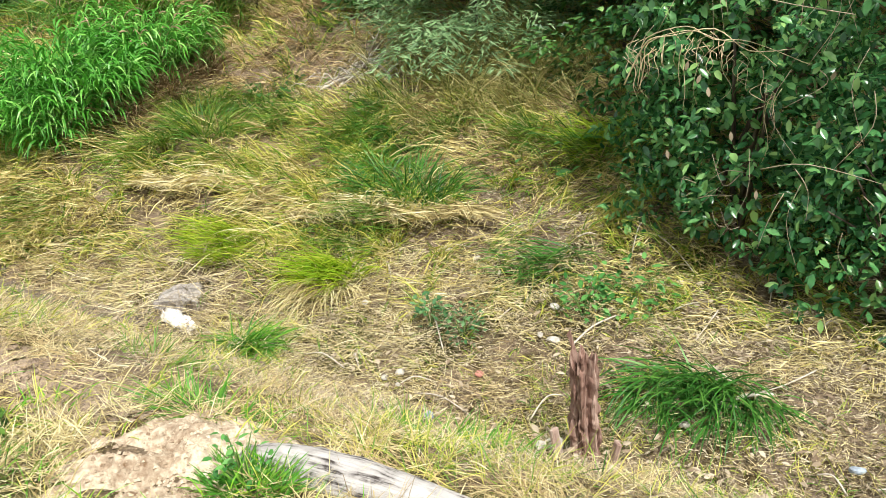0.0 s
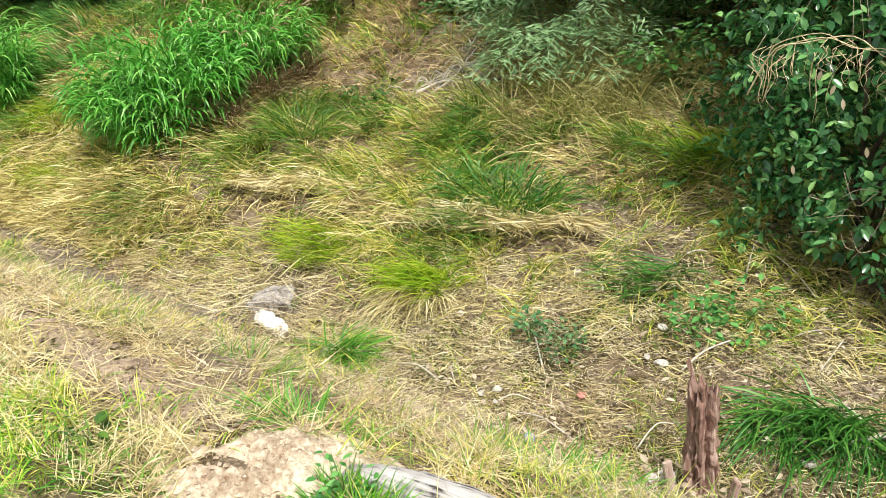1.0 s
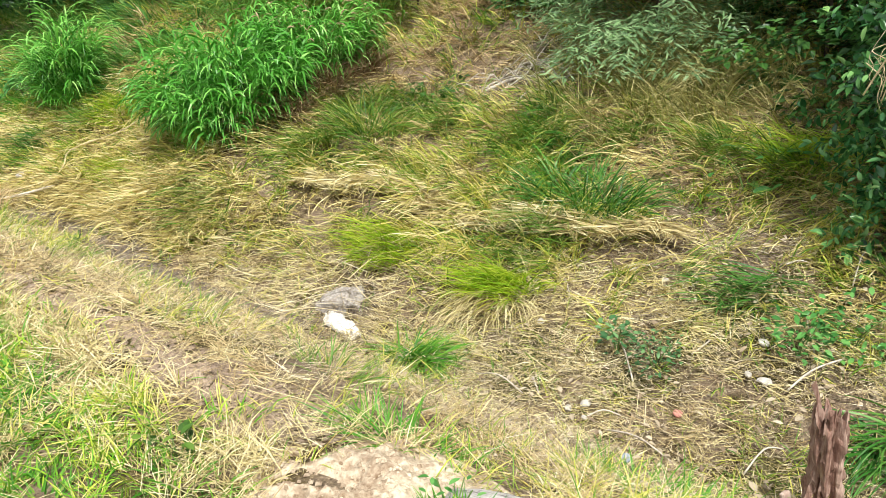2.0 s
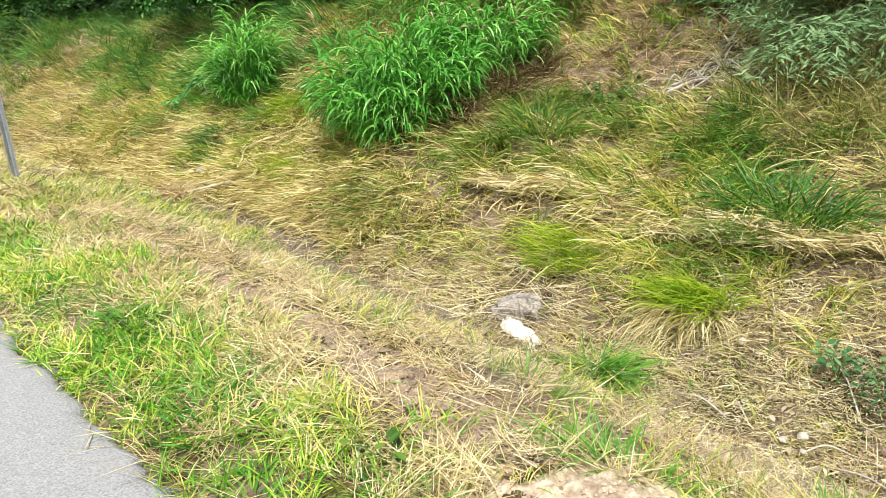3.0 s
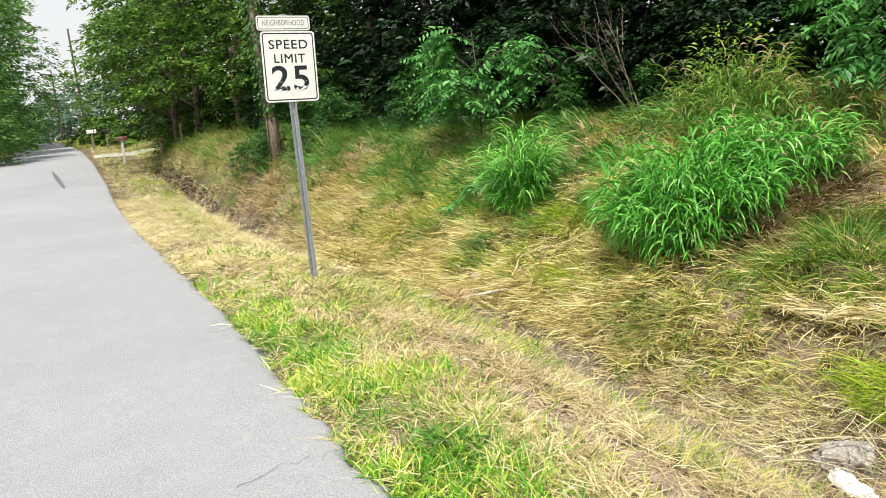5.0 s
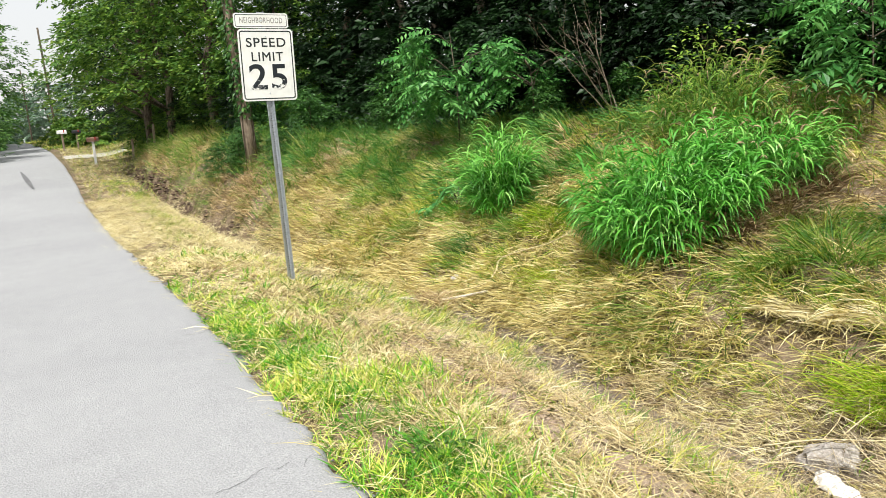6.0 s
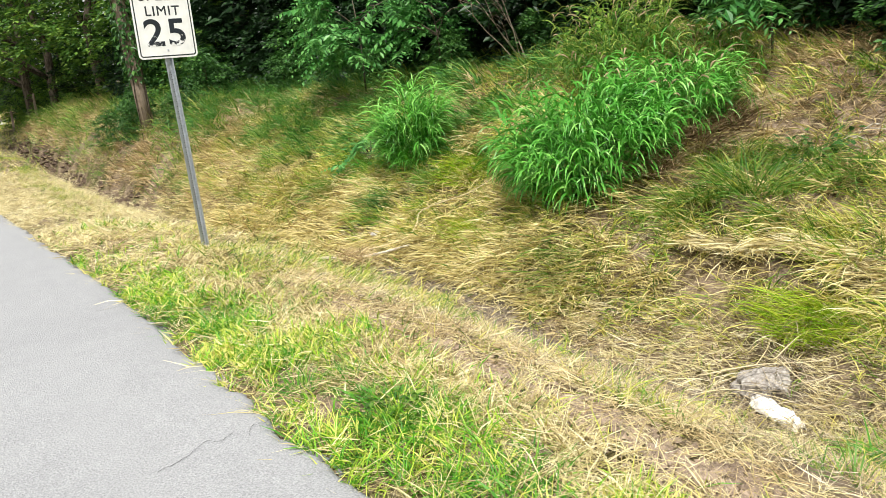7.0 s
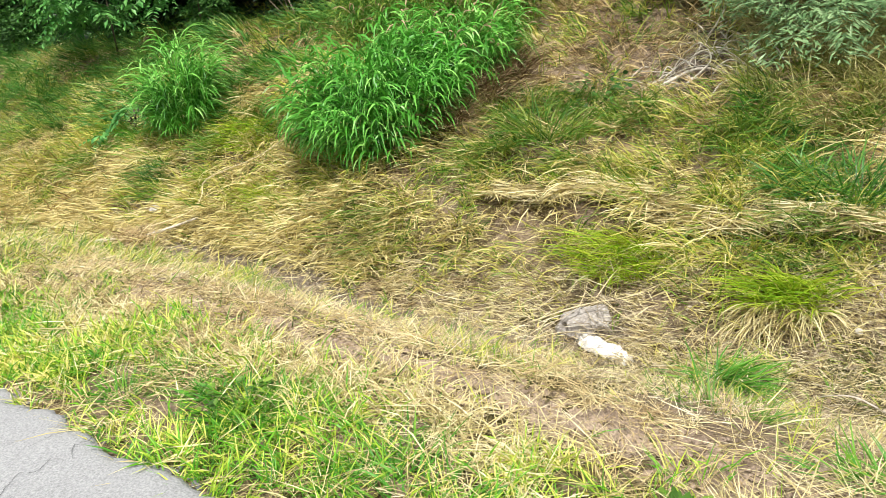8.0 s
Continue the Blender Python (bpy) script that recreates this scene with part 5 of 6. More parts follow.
def border(w, h, r, line):
    """A thin frame lying on a plate's face."""
    bm = bmesh.new()
    rings = []
    for g in (0, line):
        ring = []
        for cx, cz, a0 in ((w / 2 - r, h / 2 - r, 0), (-w / 2 + r, h / 2 - r, 90), (-w / 2 + r, -h / 2 + r, 180), (w / 2 - r, -h / 2 + r, 270)):
            for k in range(6):
                a = radians(a0 + 18 * k)
                ring.append(bm.verts.new((cx + (r - g) * math.cos(a), 0, cz + (r - g) * math.sin(a))))
        rings.append(ring)
    n = len(rings[0])
    for k in range(n):
        bm.faces.new((rings[0][k], rings[0][(k + 1) % n], rings[1][(k + 1) % n], rings[1][k]))
    ext = bmesh.ops.extrude_face_region(bm, geom=bm.faces[:])
    for vert in ext["geom"]:
        if isinstance(vert, bmesh.types.BMVert):
            vert.co.y -= .0008
    bmesh.ops.recalc_face_normals(bm, faces=bm.faces)
    return bm


def speed_sign():
    root = thing("speed_limit_sign", TURN @ pose(2.04, 10.66, -.06, 0, 0, 3), "white speed limit sign on a galvanised steel post", "road sign")
    bm = bmesh.new()
    web = ((-.042, -.006), (-.03, -.006), (-.018, .026), (.018, .026), (.03, -.006), (.042, -.006), (.042, -.001), (.033, -.001), (.021, .031), (-.021, .031), (-.033, -.001), (-.042, -.001))
    lo = [bm.verts.new((x, y, -.3)) for x, y in web]
    hi = [bm.verts.new((x, y, 3.0)) for x, y in web]
    for k in range(12):
        bm.faces.new((lo[k], lo[(k + 1) % 12], hi[(k + 1) % 12], hi[k]))
    bm.faces.new(lo[::-1])
    bm.faces.new(hi)
    bmesh.ops.recalc_face_normals(bm, faces=bm.faces)
    post = part("post", bm, GALVANISED, root, "galvanised steel channel post with punched holes")
    hole_bm = bmesh.new()
    bmesh.ops.create_circle(hole_bm, cap_ends=True, segments=10, radius=.0055, matrix=pose(0, 0, 0, 90))
    hole = bpy.data.meshes.new("hole")
    hole_bm.to_mesh(hole)
    hole_bm.free()
    hole.materials.append(HOLE_DARK)
    for k in range(74):
        sub("hole", hole, post, m=pose(0, .0245, .06 + k * .0254))
    plate = part("panel", rounded_plate(.61, .762, .04, .0025), SIGN_WHITE, root, "white sign panel with worn black legend", m=pose(.018, -.012, 2.435, 0, 2, 0))
    part("border", border(.575, .727, .03, .012), SIGN_BLACK, plate, m=pose(0, -.0004, 0))
    for text, size, z, fat, sx in (("SPEED", .135, .235, .0016, 1.12), ("LIMIT", .135, .085, .0016, 1.02), ("25", .375, -.14, .006, 1.12)):
        me = lettering(text, size, fat)
        me.materials.append(SIGN_WORN if text == "25" else SIGN_BLACK)
        sub("legend", me, plate, m=pose(0, -.0012, z, 90) @ Matrix.Diagonal((sx, 1, .15, 1)))
    plaque = part("plaque", rounded_plate(.6, .158, .03, .0025), SIGN_WHITE, root, "small white plaque above the sign panel", m=pose(.0, -.012, 2.905, 0, 2, 0))
    part("border", border(.57, .13, .022, .006), SIGN_BLACK, plaque, m=pose(0, -.0004, 0))
    me = lettering("NEIGHBORHOOD", .085, .0004)
    me.materials.append(SIGN_FADED)
    sub("legend", me, plaque, m=pose(0, -.0012, 0, 90) @ Matrix.Diagonal((.64, 1, .2, 1)))
    for bx, bz, holder in ((0, .3, plate), (0, -.3, plate), (0, 0, plaque)):
        b = bmesh.new()
        bmesh.ops.create_cone(b, cap_ends=True, segments=8, radius1=.008, radius2=.006, depth=.006, matrix=pose(0, -.003, 0, 90))
        part("bolt", b, GALVANISED, holder, m=pose(bx, 0, bz))


speed_sign()


# ---- poles and far roadside ----
def utility_pole(v, u, h, lean, radius, label, rx=0):
    v = v + float(swing(u))
    m = TURN @ pose(v, u, float(rough(u, v)) - .3, rx, lean, 0)
    ob = part("utility_pole", tube([(0, 0, h * k / 6) for k in range(7)], [radius * (1 - .05 * k) for k in range(7)], 14, .03, 3), POLE_WOOD if u < 50 else BARK, smooth=True, m=m)
    tagged(ob, label, "utility pole", "utility poles")


utility_pole(4.1, 21, 9, -1.9, .15, "leaning weathered wooden utility pole on the bank")
utility_pole(2.6, 88, 11, -1, .12, "tall dark utility pole beside the distant road")
utility_pole(3.0, 125, 10, -.5, .11, "tall dark utility pole far down the road")


def climbing_vine():
    """Leaves and stems that sheathe the upper part of the near pole."""
    r = np.random.default_rng(61)
    root = thing("climbing_vine", place(4.1, 21, lift=-.3), "leafy green vine climbing up the wooden pole", "vine")
    n = 2600
    h, a = 1.5 + 6.5 * r.random(n), r.uniform(-math.pi, math.pi, n)
    rad = .14 + .2 * r.random(n) * (.5 + .5 * np.sin(h * 2.3) ** 2) * np.interp(h, (1.5, 2.4), (.3, 1))
    axis = -math.sin(math.radians(1.9)) * h
    pos = np.stack([axis + rad * np.cos(a), rad * np.sin(a), h], -1)
    out = np.stack([np.cos(a), np.sin(a), 0 * a], -1)
    along = unit(out * .5 + np.array([0, 0, -.8]) + r.normal(0, .35, (n, 3)))
    face = unit(out + np.array([0, 0, .5]) + r.normal(0, .3, (n, 3)))
    L = r.uniform(.07, .14, n)
    vv, ff = leaf_arrays(pos, along, face, L, L * .6)
    sub("foliage", quick_mesh("foliage", vv, ff, LEAF_VINE), root)
    for j in range(4):
        c = j * 1.6
        pts = [(-math.sin(math.radians(1.9)) * z + .17 * math.cos(c + z * .5), .17 * math.sin(c + z * .5), z) for z in (.3, 1.2, 2.2, 3.4, 5, 7)]
        part("stem", tube(pts, [.014, .012, .011, .009, .007, .004], 6, .1, j), BARK, root, smooth=True)


climbing_vine()


def mailbox(v, u, mat, label, post_mat, s=1.0):
    root = thing("mailbox", place(v, u, rz=-80), label, "mailbox", "mailboxes by the road")
    root.scale = (s, s, s)
    part("post", slab(bmesh.new(), .1, .1, 1.1, (0, 0, .5), .006), post_mat, root)
    bm = bmesh.new()
    ring = [(-.09, 0), (.09, 0), (.09, .12)] + [(.09 * math.cos(radians(a)), .12 + .09 * math.sin(radians(a))) for a in range(20, 180, 20)] + [(-.09, .12)]
    f = [bm.verts.new((x, -.26, z + 1.05)) for x, z in ring]
    b = [bm.verts.new((x, .26, z + 1.05)) for x, z in ring]
    for k in range(len(ring)):
        bm.faces.new((f[k], f[(k + 1) % len(ring)], b[(k + 1) % len(ring)], b[k]))
    bm.faces.new(f[::-1])
    bm.faces.new(b)
    bmesh.ops.recalc_face_normals(bm, faces=bm.faces)
    part("box", bm, mat, root)
    part("flag", slab(bmesh.new(), .01, .05, .16, (.1, .1, 1.2), .002), RED_PAINT, root, "small red flag")


mailbox(1.9, 44, BROWN_PAINT, "brown mailbox on a white post", WHITE_PAINT)
mailbox(1.4, 63, WHITE_PAINT, "white mailbox on a wooden post", POLE_WOOD, 1.15)
mailbox(2.4, 64.5, DARK_PAINT, "dark mailbox on a wooden post", POLE_WOOD, 1.1)
for v, u, h in ((3.4, 42, 1.0), (3.9, 38, 1.2)):
    part("fence_post", slab(bmesh.new(), .09, .09, h + .2, (0, 0, h / 2 - .1), .008), POLE_WOOD, m=place(v, u, ry=3))
for o in [o for o in bpy.data.objects if o.name.startswith("fence_post")]:
    tagged(o, "weathered wooden post beside the driveway", "post", "driveway posts")
drive = sheet("driveway", np.linspace(.7, 6.5, 12), np.linspace(51, 55, 6), lambda u, v: rough(u, v) + .05, GRAVEL)
tagged(drive, "pale gravel driveway joining the road", "driveway", kind="structure")

# roots and bare earth where the ditch bank is washed out, further along
soil_clods("washed_out_earth", "dark washed-out earth of the far ditch bank", DARK_SOIL, 6000, (15, 39, 2.5, 3.4), lambda u, v: np.exp(-((v - 2.9) / .16) ** 2) * np.interp(u, (15, 24, 28, 36, 39), (.25, .5, 1, 1, .2)) * np.clip(lattice(u, v, .8, 98) * 2.2 - .5, 0, 1), (.03, .11))


# ---- foreground things ----
HEAP = (1.66, 2.44)


def heap_height(dv, du):
    """Craggy height of the soil heap over its middle."""
    f = np.hypot(dv / (.38 * (1 + .12 * np.sin(3 * np.arctan2(du, dv)))), du / .5)
    a, b = dv + 5, du + 5
    crag = (.5 - np.abs(lattice(a + .3 * b, b, .15, 92) - .5)) * .13 + (.5 - np.abs(lattice(a + .5 * b, b - .3 * a, .06, 94) - .5)) * .06 + (lattice(a - .4 * b, b + .4 * a, .045, 93) - .5) * .014
    cleft = np.exp(-((dv + .1 + .35 * (du + .1) + .04 * np.sin(du * 21)) / .045) ** 2) * np.exp(-((du + .12) / .22) ** 2)
    return .1 * np.clip(1 - f ** 1.4, -.3, 1) * (.5 + .9 * lattice(a, b, .24, 91)) + (crag * 1.5 - .11) * np.clip(1.25 - f, 0, 1) - .025 * cleft


def soil_heap():
    n = 170
    V, U = np.meshgrid(np.linspace(-.6, .6, n), np.linspace(-.72, .72, n))
    Z = heap_height(V, U)
    f = np.hypot(V / .46, U / .6)
    Z = np.where(f > 1, -.06, Z)
    i = (np.arange(n - 1)[:, None] * n + np.arange(n - 1)[None, :]).ravel()
    quads = np.stack([i, i + 1, i + n + 1, i + n], -1)
    quads = quads[(f.ravel()[quads] < 1.05).all(1)]
    ob = sub("soil_mound", quick_mesh("soil_mound", np.stack([V, U, Z], -1).reshape(-1, 3), quads, HEAP_SOIL, True), m=TURN @ pose(HEAP[0], HEAP[1], -.05))
    tagged(ob, "craggy heap of pale dry crumbly soil beside the log", "soil heap")


soil_heap()


def heap_crumbs():
    n = 900
    dv, du = rng.normal(0, .2, n), rng.normal(0, .24, n)
    tri = np.array([[0, 2, 4], [2, 1, 4], [1, 3, 4], [3, 0, 4], [2, 0, 5], [1, 2, 5], [3, 1, 5], [0, 3, 5]])
    base = np.array([[1, 0, 0], [-1, 0, 0], [0, 1, 0], [0, -1, 0], [0, 0, .8], [0, 0, -.8]], float)
    s = rng.uniform(.003, .013, n)[:, None, None] * rng.uniform(.75, 1.25, (n, 6, 1))
    z = np.maximum(heap_height(dv, du) - .05, rough(du + HEAP[1], dv + HEAP[0]))
    verts = base * s + np.stack([dv + HEAP[0], du + HEAP[1], z], -1)[:, None]
    faces = np.arange(n)[:, None, None] * 6 + tri
    tagged(sub("soil_crumbs", quick_mesh("soil_crumbs", verts.reshape(-1, 3), faces.reshape(-1, 3), HEAP_SOIL), m=TURN), "pale crumbs of dry soil on and round the heap", "soil", kind="stuff")


heap_crumbs()


def fallen_log():
    pts, rad = [], []
    for k in range(15):
        t = k / 14
        pts.append((.02 * math.sin(t * 5), -1.3 * t, .015 * math.sin(t * 7)))
        rad.append(.09 + .015 * math.sin(t * 4) - .03 * max(0, .1 - t) * 6)
    bm = tube(pts, rad, 20, .05, 5)
    ob = part("fallen_log", bm, LOG_WOOD, smooth=True, m=TURN @ pose(1.88, 2.25, -.09, 0, 0, 4))
    tagged(ob, "weathered grey-white fallen log with long cracks", "log")


fallen_log()


def rotten_stump():
    """A slim rotten post stump, fluted and split, broken off at the top."""
    bm = bmesh.new()
    k, rows = 40, 34
    rings = []
    rs = random.Random(12)
    flutes = [(1.08 if j % 6 in (0, 1, 2) else .82) + rs.uniform(-.14, .14) for j in range(k)]
    tops = [rs.uniform(.53, .76) for _ in range(k)]
    tops = [(tops[i] + tops[i - 1] + tops[(i + 1) % k]) / 3 for i in range(k)]
    for i in range(rows):
        f = i / (rows - 1)
        ring = []
        for j in range(k):
            a = 2 * math.pi * j / k
            r = (.064 - .01 * f) * (flutes[j] + .4 * noise.noise(Vector((j * .5, f * 14, 3))) + .3 * noise.noise(Vector((j * .2, f * 6, 7))) + rs.uniform(-.05, .05)) * (1.1 if f < .06 else 1)
            ring.append(bm.verts.new((r * math.cos(a) * 1.1 + .012 * math.sin(5 * f), r * math.sin(a), -.08 + (tops[j] + .08) * f)))
        rings.append(ring)
    for ra, rb in zip(rings, rings[1:]):
        for j in range(k):
            bm.faces.new((ra[j], ra[(j + 1) % k], rb[(j + 1) % k], rb[j]))
    bm.faces.new(rings[0][::-1])
    cap = bm.verts.new((0, 0, .5))
    for j in range(k):
        bm.faces.new((rings[-1][j], rings[-1][(j + 1) % k], cap))
    root = thing("tree_stump", TURN @ pose(3.12, 1.43, -.68, 0, 2, 20), "rotten reddish-brown stump, split and fluted", "stump")
    part("stump_body", bm, STUMP_WOOD, root, smooth=False)
    for j, (x, y, rz, h, lean) in enumerate(((-.02, -.1, 20, .24, 14), (-.05, .1, -30, .3, -12), (-.09, .02, 80, .2, -16))):
        b = slab(bmesh.new(), .05, .025, h, (0, 0, h / 2 - .04), .008)
        for vert in b.verts:
            vert.co.x += .012 * math.sin(vert.co.z * 30 + j)
        part("splinter", b, STUMP_PALE, root, "split-off slab of pale rotten wood", m=pose(x, y, 0, lean, 0, rz))


rotten_stump()


def stone(v, u, size, mat, label, seed, flat=.6, lift=.0, name="stone"):
    bm = bmesh.new()
    bmesh.ops.create_icosphere(bm, subdivisions=2, radius=1)
    rs = random.Random(seed)
    planes = [(Vector((rs.uniform(-1, 1), rs.uniform(-1, 1), rs.uniform(-1, 1))).normalized(), rs.uniform(.6, .85)) for _ in range(7)]
    for vert in bm.verts:
        for nrm, d in planes:
            over = vert.co.dot(nrm) - d
            if over > 0:
                vert.co -= nrm * over
        vert.co = Vector((vert.co.x * size, vert.co.y * size * rs.uniform(.68, .72), vert.co.z * size * flat))
    ob = part(name, bm, mat, m=place(v, u, rz=rs.uniform(0, 360), lift=size * flat * .3 + lift))
    tagged(ob, label, "stone", "stones in the ditch" if name == "stone" else "")


for i, (v, u, s, mat, label) in enumerate((
        (3.5, 2.72, .045, STONE, "white stone on the ditch side"), (3.43, 2.78, .035, STONE, "white stone on the ditch side"), (3.4, 2.67, .025, STONE, "small white stone on the ditch side"),
        (3.1, 2.27, .05, BLUE_STONE, "blue-grey stone half covered with straw"), (3.63, 2.27, .045, PINK_STONE, "pink broken brick chip"),
        (3.98, 1.97, .05, STONE, "white stone beside the stump"), (4.0, 2.06, .035, STONE, "white stone beside the stump"), (4.7, 3.09, .045, STONE, "pale stone on the bank"),
        (4.69, 2.86, .045, STONE, "pale stone on the bank"), (4.22, 2.07, .05, STONE, "white stone on the ditch side"), (4.07, 10.62, .09, STONE, "white rock in the ditch"),
        (3.12, 1.58, .07, STONE, "pale stone against the stump"), (3.05, 1.62, .05, STONE, "pale stone against the stump"), (3.72, .92, .035, STONE, "pale flat stone in the litter"),
        (3.55, 1.1, .04, STONE, "pale flat stone in the litter"), (3.5, .35, .045, BLUE_STONE, "blue-grey stone under dry grass"), (4.1, 3.4, .04, STONE, "pale stone in the bank straw"))):
    stone(v, u, s * .85, mat, label, 40 + i, .5, .13 if u > 10 else .04)


def torn_sack():
    bm = bmesh.new()
    bmesh.ops.create_grid(bm, x_segments=34, y_segments=20, size=1)
    for vert in bm.verts:
        x, y = vert.co.x, vert.co.y
        w = (1 - .75 * max(0, abs(x) - .35) ** 1.3) * (.95 + .1 * math.sin(7 * x))
        crease = noise.noise(Vector((x * 3.2, y * 2.6, 1))) * .045 + noise.noise(Vector((x * 9, y * 8, 4))) * .025 + abs(noise.noise(Vector((x * 6, y * 3, 8)))) * .03
        vert.co = Vector((x * .2 + .01 * math.sin(y * 6), y * .08 * w, .045 * max(0, 1 - (abs(y) * .98) ** 2.4) * (1 - .7 * abs(x) ** 3) + crease * .8))
    bmesh.ops.solidify(bm, geom=bm.faces[:], thickness=.003)
    ob = part("plastic_sack", bm, SACK_WHITE, smooth=True, m=place(3.67, 4.78, rz=-101, ry=7, lift=.035))
    tagged(ob, "torn crumpled white sack lying in the ditch", "sack")


torn_sack()


def clay_mound():
    """An unclear grey, hide-like lump behind the sack, modelled as slumped clay with holes under it."""
    bm = bmesh.new()
    bmesh.ops.create_icosphere(bm, subdivisions=5, radius=1)
    for vert in bm.verts:
        p = vert.co.copy()
        d = 1 + .25 * noise.noise(p * 1.5) + .12 * noise.noise(p * 3.5) + .05 * noise.noise(p * 9)
        for hx, hy, hz, hr in ((-.55, -.75, .25, .33), (.2, -.9, .1, .3), (-.85, -.3, .35, .25), (.65, -.7, .15, .22)):
            q = (p - Vector((hx, hy, hz))).length
            d -= .55 * max(0, 1 - q / hr)
        vert.co = Vector((p.x * .2 * d, p.y * .17 * d, p.z * (.15 if p.z > 0 else .17) * d))
    ob = part("clay_mound", bm, CLAY, smooth=True, m=place(3.98, 5.08, rz=-40, lift=-.01))
    tagged(ob, "unclear grey hide-like lump in the ditch bank, modelled as clay", "clay")


clay_mound()
def dry_stems():
    """Pale dead stems fallen over the clay and the sack."""
    n = 420
    u, v = rng.normal(5.0, .32, n), rng.normal(4.0, .26, n)
    z = rough(u, v) + np.abs(rng.normal(0, .1, n)) * np.exp(-((u - 5.05) / .3) ** 2)
    vv, ff = blade_arrays(np.stack([v, u, z], -1), rng.uniform(.1, .4, n), rng.uniform(.004, .007, n), rng.uniform(-3.14, 3.14, n), rng.uniform(1.0, 1.7, n), rng.uniform(-.3, .8, n), 3, rng.normal(0, .5, n))
    tagged(sub("dry_stems", quick_mesh("dry_stems", vv, ff, CHAFF), m=TURN), "pale dead stems tangled over the clay and the sack", "stems", kind="stuff")


dry_stems()
TW = "bare twigs over the clay hollow"
twig("bare_twig", "pale bare twig lying across the hollow", [(3.6, 5.3, .16), (3.85, 5.05, .24), (4.1, 4.8, .16), (4.35, 4.58, .06)], .006, VINE_STRAW, "twig", TW)
twig("bare_twig", "pale forked twig over the hollow", [(3.95, 4.98, .24), (4.18, 4.98, .2), (4.42, 5.02, .06)], .005, VINE_STRAW, "twig", TW)
twig("bare_twig", "pale thin twig over the hollow", [(3.85, 5.05, .24), (4.12, 5.15, .2), (4.36, 5.3, .06)], .004, VINE_STRAW, "twig", TW)
twig("bare_twig", "pale thin twig beside the sack", [(3.95, 4.95, .24), (3.88, 4.68, .16), (3.95, 4.4, .08)], .004, VINE_STRAW, "twig", TW)
twig("bare_twig", "pale thin twig beside the sack", [(3.4, 5.2, .08), (3.62, 5.05, .14), (3.75, 4.75, .12), (3.8, 4.5, .06)], .004, VINE_STRAW, "twig", TW)
twig("pale_vine", "long pale bent vine lying on the bank foot", [(3.2, 10.5, .08), (3.66, 10.4, .12), (4.06, 9.96, .14), (4.3, 10.0, .2), (4.45, 10.05, .27), (4.78, 9.55, .34), (5.0, 9.3, .3)], .012, VINE_STRAW, "vine")
SP = "pale dead sticks on the bank"
twig("dead_stick", "thick pale stick lying across the ditch", [(3.2, 10.35, .1), (3.6, 10.05, .13), (4.05, 9.75, .14)], .02, PALE_WOOD, "stick", "sticks in the ditch", .7)
rs = random.Random(5)
for pts, r in (([(6.72, 5.85, .05), (6.85, 5.5, .1), (6.8, 5.15, .06)], .022), ([(6.9, 5.75, .04), (6.75, 5.35, .06), (6.95, 4.95, .05)], .015), ([(6.6, 5.5, .03), (6.9, 5.4, .12), (7.3, 5.6, .1)], .012),
               ([(7.3, 5.9, .05), (7.2, 5.5, .12), (7.4, 5.2, .05)], .01), ([(7.6, 5.8, .02), (7.5, 5.6, .3), (7.55, 5.5, .45)], .012)):
    twig("dead_stick", "pale bleached dead stick on bare soil", pts, r, PALE_WOOD, "stick", SP)
for j in range(48):
    u0, v0, a = rs.gauss(5.55, .35), rs.gauss(7.3, .4), rs.uniform(0, 6.28)
    l = rs.uniform(.2, .5)
    twig("dead_stick", "thin bleached dead stick on bare soil", [(v0, u0, .03), (v0 + math.cos(a) * l * .5, u0 + math.sin(a) * l * .5, rs.uniform(.06, .18)), (v0 + math.cos(a) * l, u0 + math.sin(a) * l, rs.uniform(.04, .14))], rs.uniform(.005, .011), PALE_WOOD, "stick", SP, .5, 5)
twig("dead_stick", "straight pale broken cane on the litter", [(3.7, 1.0, .05), (3.78, .88, .06), (3.86, .76, .05)], .011, PALE_WOOD, "stick", "canes in the litter", .9)
twig("dead_stick", "pale broken cane leaning beside the stump", [(3.95, 1.86, .03), (4.08, 1.78, .08), (4.2, 1.68, .1)], .006, PALE_WOOD, "stick", "canes in the litter", .9)
for j in range(26):
    u0, v0, a, l = rs.uniform(.0, 3.8), rs.uniform(3.3, 5.4), rs.uniform(0, 6.28), rs.uniform(.12, .4)
    twig("dead_stick", "short broken pale stalk on the litter", [(v0, u0, .04), (v0 + math.cos(a) * l * .5, u0 + math.sin(a) * l * .5, rs.uniform(.04, .1)), (v0 + math.cos(a) * l, u0 + math.sin(a) * l, .05)], .005, PALE_WOOD, "stick", "canes in the litter", .6, 5)


def root_tangle():
    root = thing("root_tangle", place(3.5, 10.1, lift=.06), "tangle of brown fibrous roots in the ditch", "roots")
    n = 700
    a = rng.uniform(-math.pi, math.pi, n)
    pos = np.stack([rng.normal(0, .1, n), rng.normal(0, .1, n), rng.uniform(0, .06, n)], -1)
    vv, ff = blade_arrays(pos, rng.uniform(.15, .35, n), rng.uniform(.005, .01, n), a, rng.uniform(.3, 1.1, n), rng.uniform(.8, 2.2, n), 5, rng.normal(0, .6, n))
    sub("fibre_mass", quick_mesh("fibre_mass", vv, ff, BROWN_STRAW), root)
    part("root_stock", tube([(-.2, .1, .03), (0, 0, .08), (.22, -.05, .03)], [.02, .03, .012], 8, .2, 3), DARK_SOIL, root, smooth=True)


root_tangle()


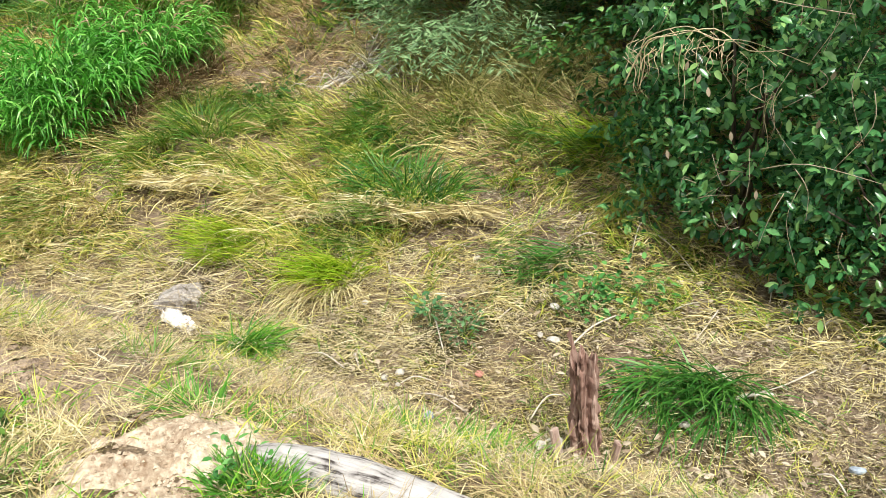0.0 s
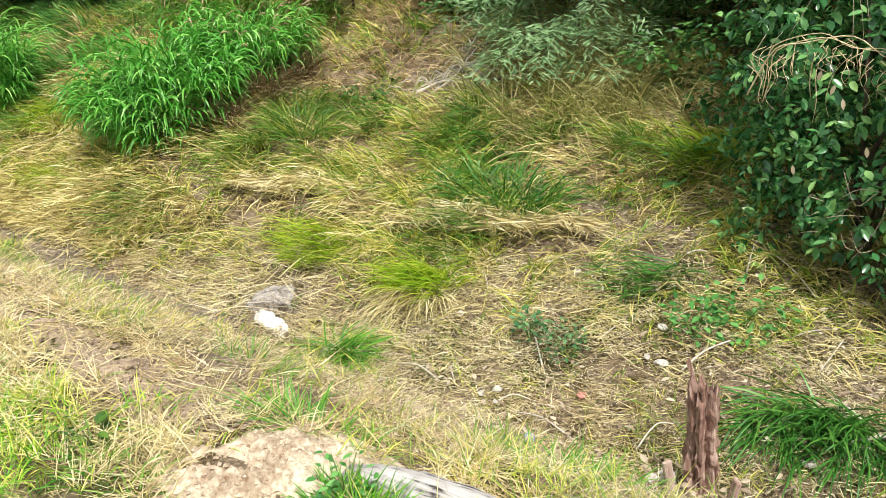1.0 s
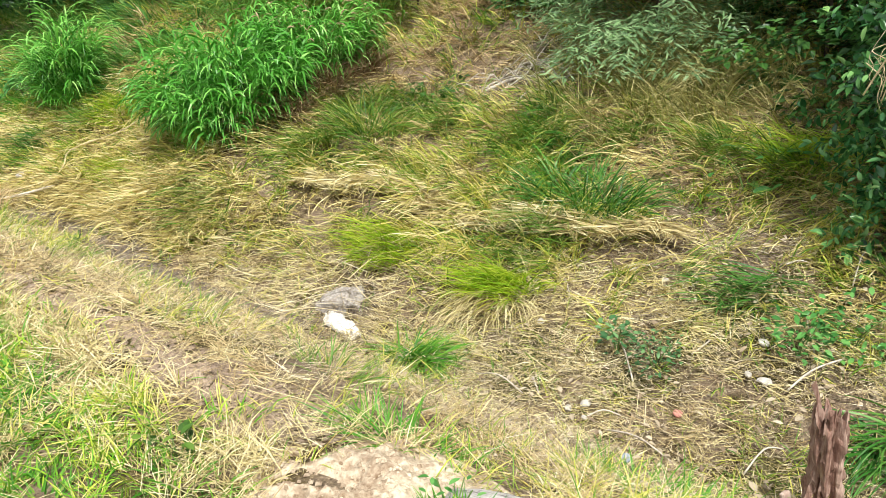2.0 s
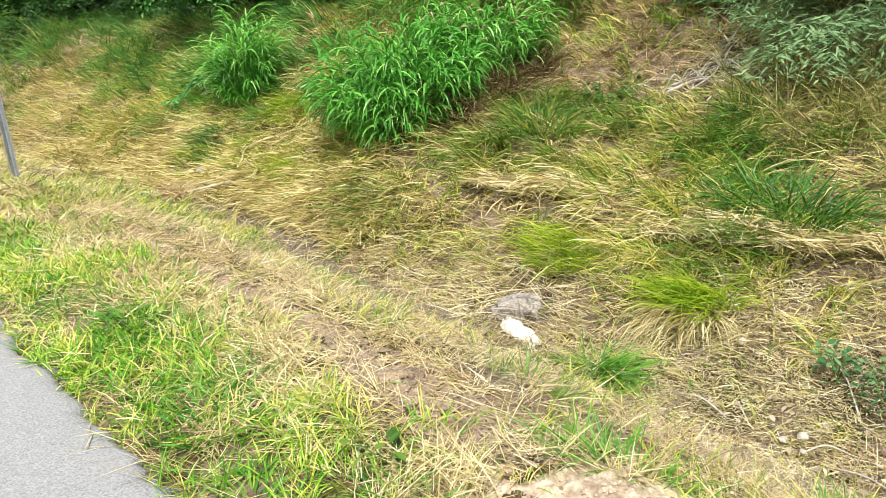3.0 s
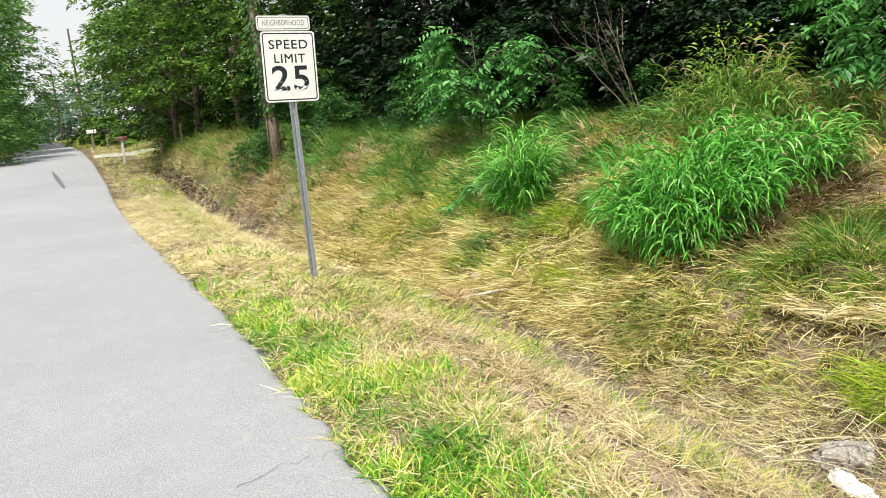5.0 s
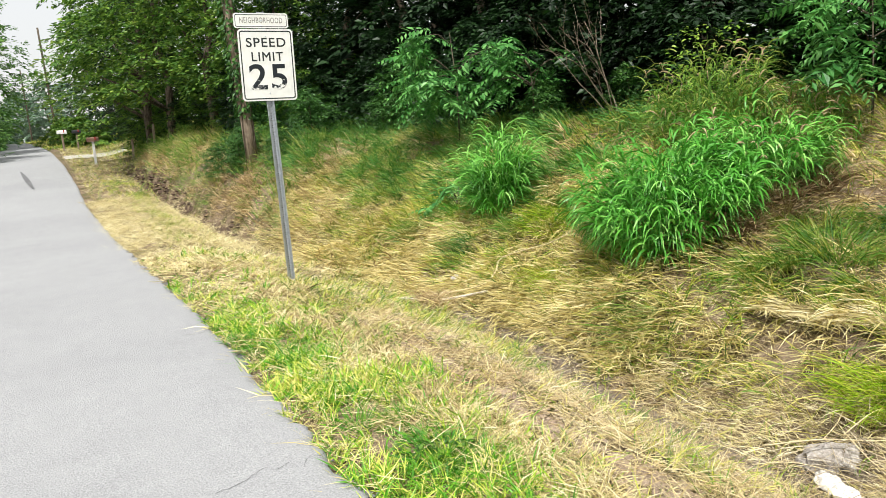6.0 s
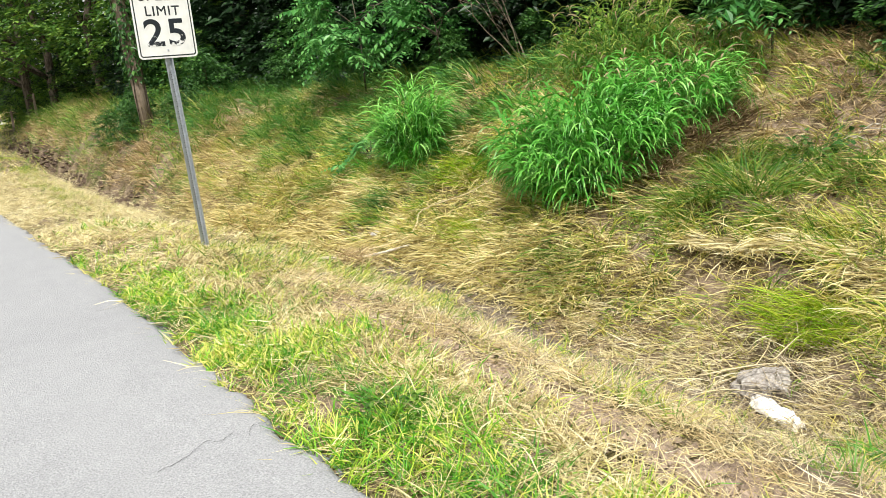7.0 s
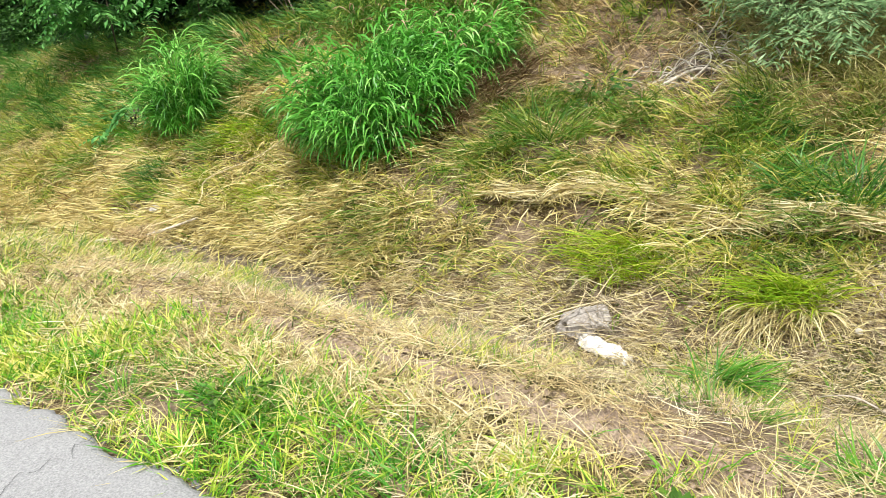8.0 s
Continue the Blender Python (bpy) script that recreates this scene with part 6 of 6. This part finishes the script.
def leafy_weed(v, u, n, size, spread, mat, label, tall=.2):
    root = thing("leafy_weed", place(v, u), label, "weed", "broad-leaved weeds")
    a, r = rng.uniform(-math.pi, math.pi, n), np.sqrt(rng.random(n)) * spread
    h = rng.uniform(.02, tall, n)
    pos = np.stack([r * np.cos(a), r * np.sin(a), h], -1)
    b = a + rng.normal(0, .8, n)
    along = unit(np.stack([np.cos(b), np.sin(b), rng.normal(.1, .35, n)], -1))
    face = unit(np.array([0, 0, 1.0]) + rng.normal(0, .3, (n, 3)))
    L = rng.uniform(.6, 1.3, n) * size
    vv, ff = leaf_arrays(pos, along, face, L, L * .5, True)
    sub("foliage", quick_mesh("foliage", vv, ff, mat, True), root)
    for j in range(5):
        c = j * 1.3
        part("stem", tube([(0, 0, -.02), (.3 * spread * math.cos(c), .3 * spread * math.sin(c), tall * .5), (.7 * spread * math.cos(c), .7 * spread * math.sin(c), tall * .9)], [.004, .003, .002], 5), LEAF_STEM, root)


leafy_weed(3.94, 2.55, 150, .034, .15, LEAF_WEED, "low blue-green leafy weed on the ditch side")
leafy_weed(3.98, 2.8, 70, .05, .1, LEAF_WEED, "small leafy weed on the ditch side")
leafy_weed(4.46, 1.7, 150, .06, .25, LEAF_FROND, "bright green leafy weed below the bush", .25)
leafy_weed(4.25, 1.9, 90, .05, .15, LEAF_FROND, "bright green leafy weed beside the stump", .2)
leafy_weed(1.74, 2.12, 40, .038, .1, LEAF_FROND, "broad-leaved weed at the end of the log", .18)
leafy_weed(1.5, 3.25, 40, .06, .12, LEAF_LIGHT, "broad-leaved weed in the turf", .12)
leafy_weed(1.35, 5.3, 90, .045, .17, LEAF_LIGHT, "broad-leaved weed in the roadside turf", .1)
leafy_weed(7.3, 9.55, 420, .07, .5, LEAF_LIME, "yellow-green vine climbing over the tall weeds", 1.3)
leafy_weed(6.9, 9.2, 200, .06, .4, LEAF_LIME, "yellow-green vine among the tall weeds", 1.0)
leafy_weed(6.6, 6.4, 120, .08, .4, LEAF_VINE, "trailing leafy weed on the bank", .3)
leafy_weed(5.75, 2.75, 16, .13, .3, LEAF_FROND, "vine with large heart-shaped leaves", .4)

# cracks in the asphalt
CRACKS = "cracks in the asphalt"
for pts in ([(.9, 5.71), (.8, 5.6), (.74, 5.62), (.66, 5.5)], [(.64, 5.61), (.55, 5.56), (.5, 5.62), (.36, 5.5), (.2, 5.45)], [(.82, 8.9), (.7, 8.82), (.55, 8.86)], [(.86, 7.3), (.76, 7.2), (.78, 7.05)]):
    bm = bmesh.new()
    fine = []
    for (v0, u0), (v1, u1) in zip(pts, pts[1:]):
        for k in range(5):
            t = k / 5
            fine.append((v0 + (v1 - v0) * t + rs.uniform(-.008, .008), u0 + (u1 - u0) * t + rs.uniform(-.008, .008)))
    prev = None
    for v, u in fine:
        w = rs.uniform(.001, .0022)
        zc = float(np.interp(v, (0, .59, .75), (.012, .004, .001))) + .004
        pair = (bm.verts.new((v, u - w, zc)), bm.verts.new((v, u + w, zc)))
        if prev:
            bm.faces.new((prev[0], pair[0], pair[1], prev[1]))
        prev = pair
    ob = part("asphalt_crack", bm, HOLE_DARK, road, m=None)

# dark tar smear on the far lane
bm = bmesh.new()
prev = None
for k in range(9):
    u = 32.7 + 1.2 * k
    v = -.78 - .056 * (u - 32.7)
    w = .09 * math.sin(.3 + k * .33)
    pair = (bm.verts.new((v - w, u, float(rise(u)) + .06)), bm.verts.new((v + w, u, float(rise(u)) + .06)))
    if prev:
        bm.faces.new((prev[0], prev[1], pair[1], pair[0]))
    prev = pair
part("tar_smear", bm, TAR, road, "dark tar smear")
